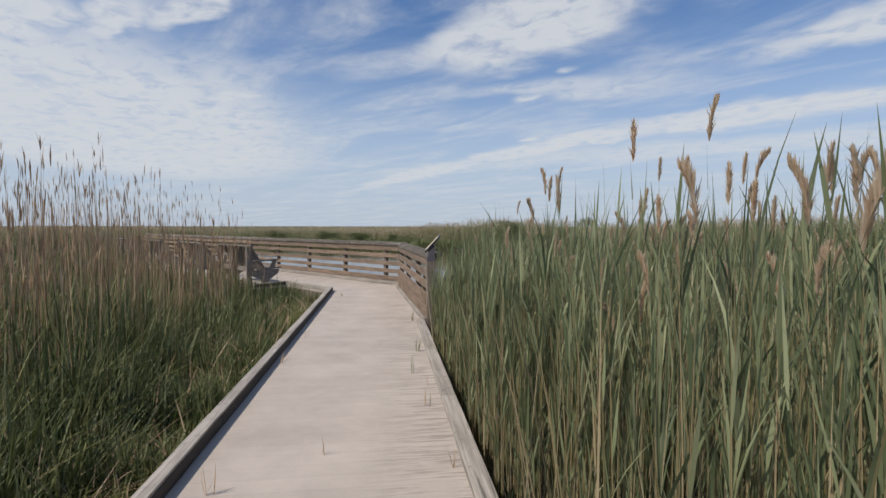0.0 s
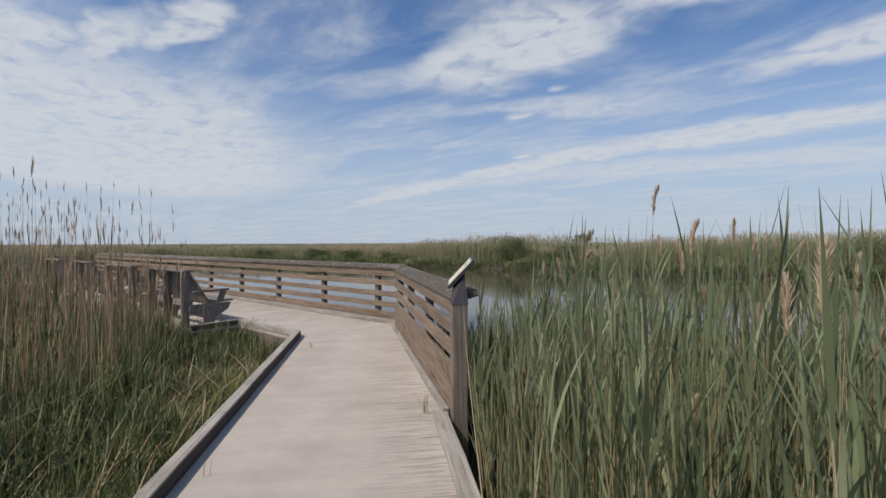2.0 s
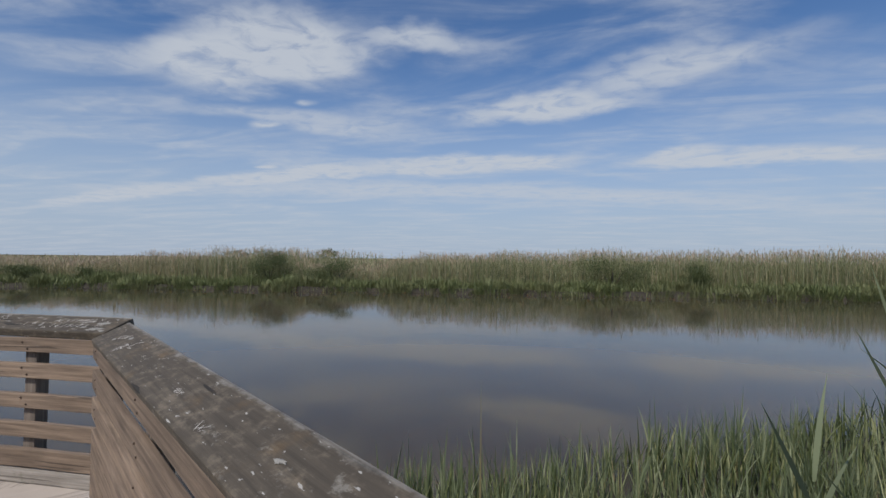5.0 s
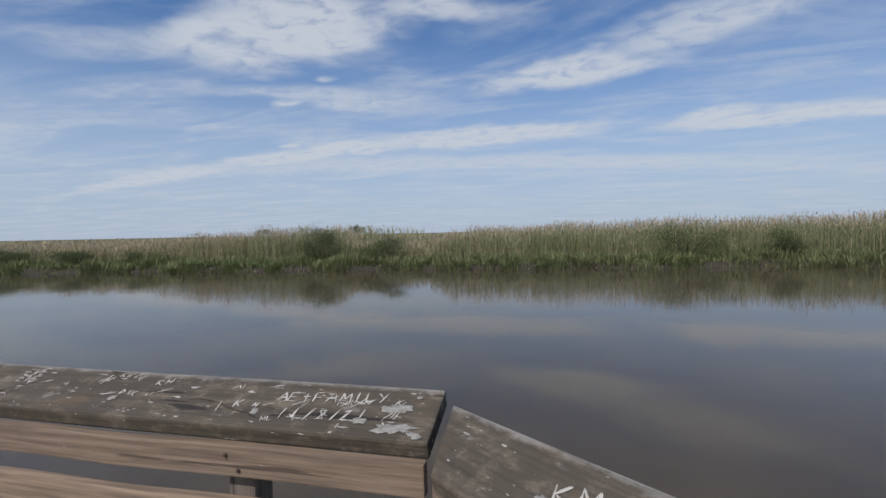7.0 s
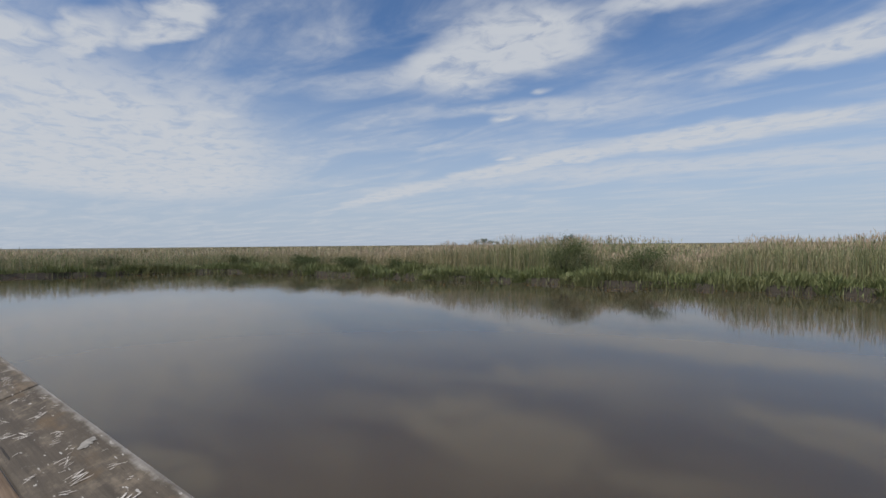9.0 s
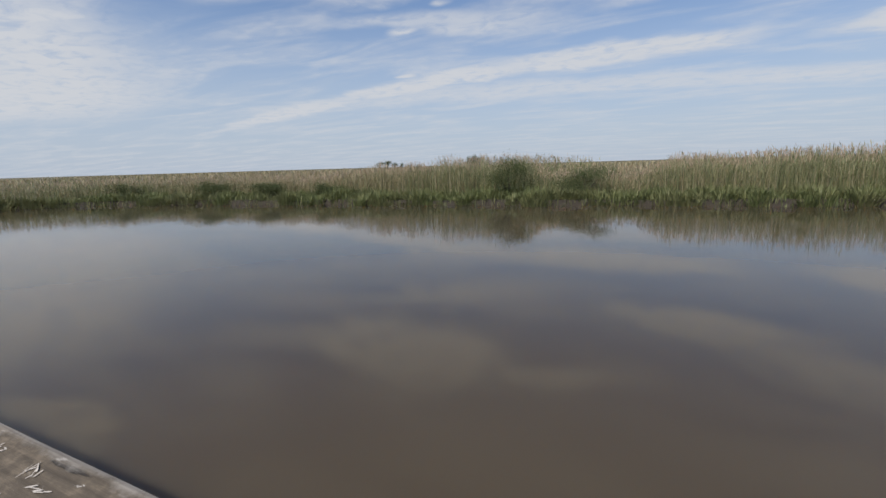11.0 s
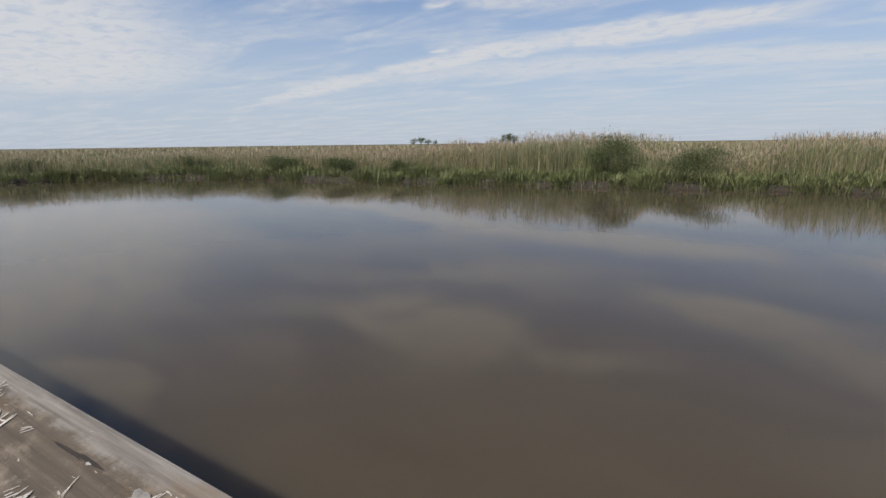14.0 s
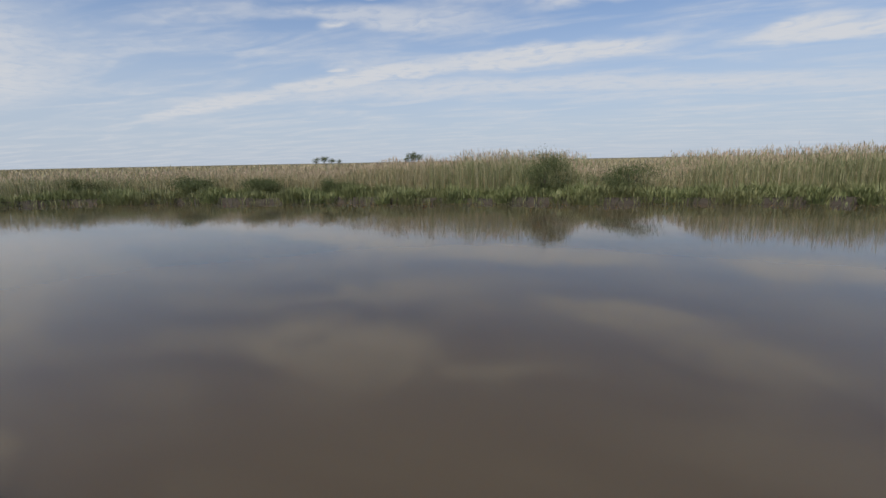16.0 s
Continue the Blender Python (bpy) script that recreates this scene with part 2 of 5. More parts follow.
def deck_material():
    """Planks bleached and packed with sand, with dark worn streaks towards one end of each plank."""
    m, nt, bsdf = material("bleached_deck")
    info = nt.nodes.new("ShaderNodeObjectInfo")
    rnd = info.outputs["Random"]
    tc = nt.nodes.new("ShaderNodeTexCoord")
    off = nt.nodes.new("ShaderNodeCombineXYZ")
    big = nt.nodes.new("ShaderNodeMath")
    big.operation = "MULTIPLY"
    nt.links.new(rnd, big.inputs[0])
    big.inputs[1].default_value = 31.0
    for i in range(3):
        nt.links.new(big.outputs[0], off.inputs[i])
    geo = nt.nodes.new("ShaderNodeNewGeometry")
    mp = nt.nodes.new("ShaderNodeMapping")
    nt.links.new(geo.outputs["Position"], mp.inputs[0])
    sand = nt.nodes.new("ShaderNodeTexNoise")
    for k, v in (("Scale", 1.4), ("Detail", 8), ("Roughness", 0.65)):
        sand.inputs[k].default_value = v
    nt.links.new(mp.outputs[0], sand.inputs["Vector"])
    grit = nt.nodes.new("ShaderNodeTexNoise")
    for k, v in (("Scale", 70.0), ("Detail", 4), ("Roughness", 0.7)):
        grit.inputs[k].default_value = v
    nt.links.new(mp.outputs[0], grit.inputs["Vector"])
    fibre = noised(nt, 5.0, 7, 0.7, (0.5, 14, 8), shift=off.outputs[0])
    col = mixed(nt, ranged(nt, sand.outputs[0], 0.32, 0.68), (0.400, 0.340, 0.286), (0.520, 0.448, 0.380))
    col = mixed(nt, ranged(nt, fibre, 0.52, 0.75, 0, 0.07), col, (0.29, 0.245, 0.21))
    col = mixed(nt, ranged(nt, grit.outputs[0], 0.55, 0.8, 0, 0.35), col, (0.26, 0.23, 0.20))
    sep = nt.nodes.new("ShaderNodeSeparateXYZ")
    nt.links.new(tc.outputs["Object"], sep.inputs[0])
    edge = ranged(nt, sep.outputs[0], 0.15, 0.7)
    tear = noised(nt, 3.0, 6, 0.7, (0.9, 16, 4), shift=off.outputs[0])
    both = nt.nodes.new("ShaderNodeMath")
    both.operation = "MULTIPLY"
    nt.links.new(edge, both.inputs[0])
    nt.links.new(ranged(nt, tear, 0.49, 0.59, 0, 0.8), both.inputs[1])
    col = mixed(nt, both.outputs[0], col, (0.22, 0.185, 0.155))
    tone = ranged(nt, rnd, 0, 1, 0.96, 1.03)
    tv = nt.nodes.new("ShaderNodeCombineColor")
    for i in range(3):
        nt.links.new(tone, tv.inputs[i])
    col = mixed(nt, 1.0, col, tv.outputs[0], "MULTIPLY")
    nt.links.new(col, bsdf.inputs["Base Color"])
    bsdf.inputs["Roughness"].default_value = 0.92
    bumped(nt, bsdf, fibre, 0.14, 0.002)
    return m


def water_material():
    m, nt, bsdf = material("river_water")
    mud = noised(nt, 0.12, 4, 0.5)
    col = mixed(nt, ranged(nt, mud, 0.3, 0.7), (0.070, 0.0555, 0.0365), (0.085, 0.067, 0.044))
    nt.links.new(col, bsdf.inputs["Base Color"])
    bsdf.inputs["Roughness"].default_value, bsdf.inputs["IOR"].default_value = 0.05, 1.33
    bsdf.inputs["Specular IOR Level"].default_value = 0.37
    bsdf.subsurface_method = "BURLEY"
    bsdf.inputs["Subsurface Weight"].default_value = 0.85
    bsdf.inputs["Subsurface Radius"].default_value = (0.7, 0.5, 0.32)
    bsdf.inputs["Subsurface Scale"].default_value = 0.6
    ripple = noised(nt, 1.2, 3, 0.5, (1, 1.4, 1))
    bumped(nt, bsdf, ripple, 0.028, 0.05)
    return m


def ground_material():
    m, nt, bsdf = material("marsh_ground")
    wide = noised(nt, 0.035, 6, 0.6)
    near = noised(nt, 3.0, 8, 0.7)
    col = mixed(nt, ranged(nt, wide, 0.35, 0.65), (0.11, 0.12, 0.05), (0.24, 0.19, 0.10))
    col = mixed(nt, ranged(nt, near, 0.35, 0.7, 0, 0.75), col, (0.05, 0.042, 0.03))
    geo = nt.nodes.new("ShaderNodeNewGeometry")
    sep = nt.nodes.new("ShaderNodeSeparateXYZ")
    nt.links.new(geo.outputs["Position"], sep.inputs[0])
    col = mixed(nt, ranged(nt, sep.outputs[2], -0.26, -0.36), col, (0.045, 0.037, 0.027))
    nt.links.new(col, bsdf.inputs["Base Color"])
    bsdf.inputs["Roughness"].default_value = 0.95
    bumped(nt, bsdf, near, 0.6, 0.05)
    return m


M_CAP = timber("weathered_cap_timber", (0.062, 0.049, 0.034), (0.160, 0.128, 0.090), (0.30, 0.275, 0.23), 1.0, 0.61, 0.8)
M_CAPGREY = timber("bleached_cap_timber", (0.085, 0.066, 0.046), (0.20, 0.158, 0.112), (0.30, 0.275, 0.23), 1.0, 0.60, 0.8, 0.104)
M_RAIL = timber("weathered_rail_timber", (0.145, 0.102, 0.070), (0.31, 0.223, 0.153), (0.34, 0.29, 0.23), 1.0, 0.66)
M_POST = timber("weathered_post_timber", (0.12, 0.095, 0.075), (0.24, 0.195, 0.155), (0.3, 0.28, 0.23), 1.0, 0.68)
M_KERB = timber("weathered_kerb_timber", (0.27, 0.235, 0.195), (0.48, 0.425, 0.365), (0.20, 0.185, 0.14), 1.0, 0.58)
M_BENCH = timber("weathered_bench_timber", (0.15, 0.128, 0.11), (0.29, 0.26, 0.225), (0.34, 0.32, 0.28), 1.0, 0.66)
# dark timber for kerb sides, with the inner face's shade put into its colour
M_KERBSHADE = timber("shaded_kerb_timber", (0.045, 0.038, 0.032), (0.085, 0.07, 0.058), (0.12, 0.11, 0.09), 1.0, 0.7)
M_DECK = deck_material()
M_WATER = water_material()
M_GROUND = ground_material()
M_REED = foliage("reed_leaf", (0.09, 0.118, 0.058), (0.225, 0.262, 0.13), (0.47, 0.49, 0.28), 0.38)
M_FRESHREED = foliage("young_reed", (0.20, 0.235, 0.125), (0.25, 0.28, 0.155), (0.30, 0.33, 0.19), 0.3)
M_STEM = foliage("reed_stem", (0.15, 0.15, 0.06), (0.36, 0.29, 0.16), (0.58, 0.48, 0.31), 0.15)
M_PLUME = foliage("reed_plume", (0.58, 0.43, 0.28), (0.74, 0.58, 0.41), (0.86, 0.73, 0.56), 0.45, 0.8)
M_GRASS = foliage("marsh_grass", (0.036, 0.052, 0.020), (0.135, 0.165, 0.06), (0.41, 0.41, 0.21))
M_FRESH = foliage("fresh_grass", (0.16, 0.19, 0.06), (0.27, 0.285, 0.10), (0.44, 0.41, 0.20), 0.38)
M_DRY = foliage("dry_stalk", (0.28, 0.175, 0.10), (0.46, 0.31, 0.19), (0.64, 0.50, 0.34), 0.2, 0.8)
M_FARREED = foliage("far_reed", (0.12, 0.145, 0.062), (0.275, 0.295, 0.14), (0.48, 0.46, 0.265), 0.28, 0.55)
M_FARSTRAW = foliage("far_straw", (0.22, 0.20, 0.10), (0.43, 0.37, 0.215), (0.64, 0.54, 0.36), 0.28, 0.7)
M_FARTOP = foliage("far_plume", (0.48, 0.34, 0.23), (0.62, 0.46, 0.33), (0.72, 0.56, 0.42), 0.3, 0.8)
M_FARLOW = foliage("bank_growth", (0.095, 0.12, 0.043), (0.20, 0.235, 0.09), (0.36, 0.355, 0.165), 0.25, 0.55, (0.225, 0.215, 0.105))
M_SHRUB = foliage("shrub_leaf", (0.065, 0.085, 0.034), (0.115, 0.14, 0.054), (0.185, 0.205, 0.085))
M_BARK = plain("bark", (0.09, 0.07, 0.05), 0.9)
M_BLACK = plain("dark_bronze_metal", (0.065, 0.058, 0.06), 0.5, 0.3)
M_PANEL = plain("cream_sign_face", (0.70, 0.62, 0.45), 0.45, 0, 0.12, 9)
M_INK = plain("grey_ink", (0.30, 0.275, 0.23), 0.7)
M_FAINT = plain("faded_ink", (0.645, 0.57, 0.41), 0.7)
M_CHALK = plain("scratched_pale_wood", (0.62, 0.57, 0.50), 0.85)
M_DROP = plain("dried_white_dropping", (0.37, 0.345, 0.30), 0.9, 0, 0.6, 45)
M_RUST = plain("rusted_screw", (0.07, 0.045, 0.03), 0.8, 0.3)


# ---- mesh helpers ----
def mesh_of(name, bm, mat):
    me = bpy.data.meshes.new(name)
    bm.normal_update()
    bm.to_mesh(me)
    bm.free()
    me.materials.append(mat)
    return me


def thing(name, label, category, m=None, group="", kind=""):
    ob = new(name)
    ob.empty_display_size = 0.1
    if m is not None:
        ob.matrix_world = m
    return tagged(ob, label, category, group, kind)


def part(name, bm, mat, parent, label="", m=None):
    ob = new(name, mesh_of(name, bm, mat))
    ob.parent = parent
    if m is not None:
        ob.matrix_local = m
    if label:
        tagged(ob, label)
    return ob


def board(lx, ly, lz, bevel=0.006, wear=0.0, seed=0, cuts=0):
    """A board with eased edges, centred on its own middle, its length along x."""
    bm = bmesh.new()
    bmesh.ops.create_cube(bm, size=1)
    bmesh.ops.scale(bm, vec=(lx, ly, lz), verts=bm.verts)
    if bevel:
        bmesh.ops.bevel(bm, geom=bm.edges[:], offset=bevel, segments=2, affect="EDGES", profile=0.6)
    if cuts:
        for i in range(1, cuts):
            x = -lx / 2 + lx * i / cuts
            bmesh.ops.bisect_plane(bm, geom=bm.verts[:] + bm.edges[:] + bm.faces[:], plane_co=(x, 0, 0), plane_no=(1, 0, 0))
    if wear:
        for v in bm.verts:
            p = v.co * 2.3 + Vector((seed * 7.1, seed * 3.3, 0))
            v.co += noise.noise_vector(p) * wear
    return bm


def beam(a, b, wide, thick, up=(0, 0, 1)):
    """The pose of a board whose x axis runs from a to b, and its length; thick is measured towards up."""
    a, b = Vector(a), Vector(b)
    x = (b - a).normalized()
    y = Vector(up).cross(x).normalized()
    z = x.cross(y)
    m = Matrix((x, y, z)).transposed().to_4x4()
    m.translation = (a + b) / 2
    return m, (b - a).length


def plank(name, a, b, wide, thick, mat, parent, up=(0, 0, 1), bevel=0.006, wear=0.0, label="", cuts=0):
    m, length = beam(a, b, wide, thick, up)
    return part(name, board(length, wide, thick, bevel, wear, a[0] + b[1], cuts), mat, parent, label, m)


def arrays_mesh(name, co, quads, mat):
    """A mesh of quads from numpy arrays."""
    me = bpy.data.meshes.new(name)
    me.vertices.add(len(co))
    me.vertices.foreach_set("co", co.astype(np.float32).ravel())
    n = len(quads)
    me.loops.add(n * 4)
    me.loops.foreach_set("vertex_index", quads.astype(np.int32).ravel())
    me.polygons.add(n)
    me.polygons.foreach_set("loop_start", np.arange(0, 4 * n, 4, dtype=np.int32))
    me.update(calc_edges=True)
    me.materials.append(mat)
    return me


def blades(base, az, lean, bend, length, width, segs=3, face=None, full=0.35):
    """Ribbons that rise from base towards az, lean and bend over, and taper to a tip. Returns points and quads."""
    n = len(base)
    u = np.linspace(0, 1, segs + 1)[None, :]
    out = length[:, None] * (lean[:, None] * u + bend[:, None] * u * u)
    up = length[:, None] * (u - 0.45 * np.abs(bend)[:, None] * u * u - 0.2 * np.abs(lean)[:, None] * u)
    d = np.stack([np.cos(az), np.sin(az)], 1)
    mid = np.empty((n, segs + 1, 3))
    mid[:, :, :2] = base[:, None, :2] + d[:, None, :] * out[:, :, None]
    mid[:, :, 2] = base[:, 2:3] + up
    side_az = az + np.pi / 2 if face is None else face
    side = np.stack([np.cos(side_az), np.sin(side_az), np.zeros(n)], 1)
    w = width[:, None] * np.clip(np.minimum(full + u * 2.5, (1.02 - u) * 1.7), 0.03, 1)
    co = np.stack([mid - side[:, None, :] * w[:, :, None] / 2, mid + side[:, None, :] * w[:, :, None] / 2], 2)
    idx = np.arange(n * (segs + 1) * 2).reshape(n, segs + 1, 2)
    q = np.stack([idx[:, :-1, 0], idx[:, :-1, 1], idx[:, 1:, 1], idx[:, 1:, 0]], -1).reshape(-1, 4)
    return co.reshape(-1, 3), q


def joined(pieces):
    cos, qs, k = [], [], 0
    for co, q in pieces:
        cos.append(co)
        qs.append(q + k)
        k += len(co)
    return np.concatenate(cos), np.concatenate(qs)


def stuff(name, pieces, mat, label, category):
    co, q = joined(pieces)
    return tagged(new(name, arrays_mesh(name, co, q, mat)), label, category, kind="stuff")


# ---- plan ----
WATER_Z = -0.69
AHEAD, RIGHT = Vector((-0.7453, 0.6667, 0)), Vector((0.6667, 0.7453, 0))
DECK_L, DECK_R = -1.83, 0.045       # outer edges of the approach, across it
DECK_END, BACK = -19.0, -2.78       # far end of the river platform, back of the bench bay
RAIL_FROM = -4.58                   # where the approach railing begins, along it


def wp(s, n, z=0.0):
    """A point by its place along and across the approach walk."""
    p = AHEAD * s + RIGHT * n
    return Vector((p.x, p.y, z))


NEAR_X = np.array([-400, -60, -20, -14, -3, 0, 1.2, 3, 6, 12, 30, 80, 400.0])
NEAR_Y = np.array([-110, -20, -3.5, -2.6, -1.9, -0.2, 0.9, 2.1, 3.6, 5.2, 8, 10, 14.0])
FAR_X = np.array([-400, -120, -62, -54.5, -50, -45, -32, -20, -13.5, -5.6, 15, 40, 120, 400.0])
FAR_Y = np.array([-80, -36, -9, 4, 15.5, 20.3, 22.8, 24.2, 24.9, 26.0, 27.8, 29, 32, 40.0])


def near_shore(x):
    return np.interp(x, NEAR_X, NEAR_Y)


def far_shore(x):
    return np.interp(x, FAR_X, FAR_Y) + 0.5 * np.sin(x * 0.9) * np.sin(x * 0.23 + 1)


def ground_z(x, y):
    """The height of the marsh, with the river bed cut into it."""
    a, b = y - near_shore(x), far_shore(x) - y
    land_near = -0.5 + 0.12 * np.sin(x * 1.7) * np.sin(y * 1.3)
    land_far = -0.42 + 0.04 * np.sin(x * 0.5 + y * 0.3) + 0.25 * np.clip((-b - 6) / 14, 0, 1)
    bed = -1.9
    z = np.where(a < 0, land_near, bed)
    t = np.clip((a + 0.3) / 1.4, 0, 1)
    z = land_near * (1 - t) + bed * t
    t2 = np.clip((0.3 - b) / 0.8, 0, 1)
    return np.where(y > (near_shore(x) + far_shore(x)) / 2, bed * (1 - t2) + land_far * t2, z)


def build_ground():
    inner = np.concatenate([np.arange(-60, -20, 1.2), np.arange(-20, 16, 0.45), np.arange(16, 60, 1.2)])
    outer = np.array([75, 100, 140, 200, 300, 450, 700, 1100, 1700, 2400.0])
    xs = np.concatenate([-outer[::-1], inner, outer])
    ys_in = np.concatenate([np.arange(-40, -14, 1.2), np.arange(-14, 8, 0.45), np.arange(8, 18, 0.9), np.arange(18, 34, 0.4), np.arange(34, 60, 1.5)])
    ys = np.concatenate([-outer[::-1], ys_in, outer])
    X, Y = np.meshgrid(xs, ys)
    co = np.stack([X, Y, ground_z(X, Y)], -1).reshape(-1, 3)
    w, h = len(xs), len(ys)
    i = (np.arange(h - 1)[:, None] * w + np.arange(w - 1)[None, :]).ravel()
    q = np.stack([i, i + 1, i + w + 1, i + w], -1)
    tagged(new("ground", arrays_mesh("ground", co, q, M_GROUND)), "muddy tidal marsh ground with dry and green patches", "ground", kind="structure")
    bm = bmesh.new()
    for x, y in ((-2400, -2400), (2400, -2400), (2400, 2400), (-2400, 2400)):
        bm.verts.new((x, y, WATER_Z))
    bm.faces.new(bm.verts)
    tagged(new("water", mesh_of("water", bm, M_WATER)), "calm brown tidal river reflecting the cloudy sky", "river", kind="structure")


build_ground()


# ---- boardwalk ----
def build_frame():
    """Rim joists and piles under the planks."""
    fr = thing("boardwalk_frame", "grey timber rim joists and piles carrying the boardwalk", "boardwalk frame", kind="structure")
    z = -0.165
    for n in (DECK_L + 0.03, DECK_R - 0.03):
        plank("rim_joist", wp(-26, n, z), wp(-0.9 if n < 0 else 0.0, n, z), 0.05, 0.24, M_POST, fr)
    plank("rim_joist", (-0.45, -2.0, z), (-2.35, -2.0, z), 0.05, 0.24, M_POST, fr)
    plank("rim_joist", (-2.35, -1.96, z), (-2.35, BACK, z), 0.05, 0.24, M_POST, fr)
    plank("rim_joist", (-2.33, BACK, z), (DECK_END, BACK, z), 0.05, 0.24, M_POST, fr)
    plank("rim_joist", (-0.05, 0.0, z), (DECK_END, 0.0, z), 0.05, 0.24, M_POST, fr)
    plank("rim_joist", (DECK_END, 0.0, z), (DECK_END, BACK, z), 0.05, 0.24, M_POST, fr)
    for x in (-2.2, -6, -9.6, -13.1, -16, -18.8):
        for y in (-0.15, -2.6):
            plank("pile", (x, y, -2.3), (x, y, -0.29), 0.16, 0.16, M_POST, fr, up=(0, 1, 0), bevel=0.03)
    for s in (-22, -18, -14, -10, -6, -2):
        for n in (DECK_L + 0.15, DECK_R - 0.15):
            plank("pile", wp(s, n, -1.6), wp(s, n, -0.29), 0.16, 0.16, M_POST, fr, up=(0, 1, 0), bevel=0.03)


def build_kerbs():
    kl = thing("kerb_timber", "pale weathered timber kerb edging the boardwalk", "kerb")
    s = -26.0
    for end in (-21.2, -17.0, -12.6, -8.2, -4.5, -0.92):
        # kerb split in two: shade coloured into the beam's side, top left pale
        plank("kerb_beam", wp(s + 0.006, DECK_L + 0.048, 0.041), wp(end, DECK_L + 0.048, 0.041), 0.092, 0.082, M_KERBSHADE, kl, bevel=0.006, wear=0.003, cuts=14)
        plank("kerb_top", wp(s + 0.006, DECK_L + 0.044, 0.091), wp(end, DECK_L + 0.044, 0.091), 0.088, 0.02, M_KERB, kl, bevel=0.006, wear=0.003, cuts=14, label="pale weathered top board")
        s = end
    kb = thing("kerb_timber", "pale weathered timber kerb beside the bench bay", "kerb")
    plank("kerb_beam", (-0.50, -1.95, 0.05), (-2.30, -1.95, 0.05), 0.10, 0.10, M_KERB, kb, bevel=0.012, wear=0.005, cuts=8)
    # same split here: dark beam colour includes shade, pale top board over it
    plank("kerb_beam", (-2.33, -2.02, 0.038), (-2.33, BACK - 0.03, 0.038), 0.07, 0.075, M_KERBSHADE, kb, bevel=0.006, wear=0.003, cuts=4)
    plank("kerb_top", (-2.33, -2.01, 0.085), (-2.33, BACK - 0.04, 0.085), 0.085, 0.02, M_KERB, kb, bevel=0.006, wear=0.003, cuts=4, label="pale weathered top board")
    kr = thing("kerb_timber", "low pale timber kerb with flaking grey surface", "kerb")
    s = -26.0
    for end in (-20.5, -15.8, -11.4, -7.9, RAIL_FROM - 0.05):
        plank("kerb_beam", wp(s + 0.006, DECK_R - 0.062, 0.027), wp(end, DECK_R - 0.062, 0.027), 0.12, 0.05, M_KERB, kr, bevel=0.008, wear=0.006, cuts=12)
        s = end


RIVER_BOARDS = ((0.902, 0.092), (0.733, 0.098), (0.538, 0.096), (0.350, 0.098), (0.165, 0.118))
APPROACH_BOARDS = ((0.915, 0.092), (0.745, 0.108), (0.572, 0.118), (0.345, 0.185), (0.122, 0.200))
CAP_LEAN = (0.297, 0.955)           # the caps slope down towards the deck


def railing(name, label, a, b, outward, posts, boards, joints):
    """A timber railing from a to b: posts outside, five boards one above the other, room for a sloping cap."""
    a, b, outward = Vector(a), Vector(b), Vector(outward)
    r = thing(name, label, "railing")
    run = (b - a).normalized()
    length = (b - a).length
    for d in posts:
        p = a + run * d + outward * 0.066
        plank("post", p + Vector((0, 0, -0.6)), p + Vector((0, 0, 0.99)), 0.09, 0.09, M_POST, r, up=run, bevel=0.008, wear=0.004, cuts=5)
    cuts = max(6, int(length / 0.35))
    marks = [0.0] + joints + [length]
    for d0, d1 in zip(marks, marks[1:]):
        for z, tall in boards:
            j = random.uniform(-0.005, 0.005)
            p, q = a + run * (d0 + 0.003) + Vector((0, 0, z + j)), a + run * (d1 - 0.003) + Vector((0, 0, z - j))
            plank("rail_board", p, q, 0.038, tall, M_RAIL, r, bevel=0.006, wear=0.006, cuts=cuts)
    return r


def bolt_heads(r, a, b, outward, posts, boards):
    """Rusty screw heads where the boards meet the posts."""
    a, b, outward = Vector(a), Vector(b), Vector(outward)
    run = (b - a).normalized()
    for d in posts:
        for z, tall in boards[:3]:
            for k in (-0.02, 0.022):
                bm = bmesh.new()
                bmesh.ops.create_cone(bm, cap_ends=True, segments=7, radius1=0.007, radius2=0.004, depth=0.006)
                m = Vector((0, 0, 1)).rotation_difference(-outward).to_matrix().to_4x4()
                m.translation = a + run * (d + k) - outward * 0.021 + Vector((0, 0, z + k))
                part("screw_head", bm, M_RUST, r, "", m)


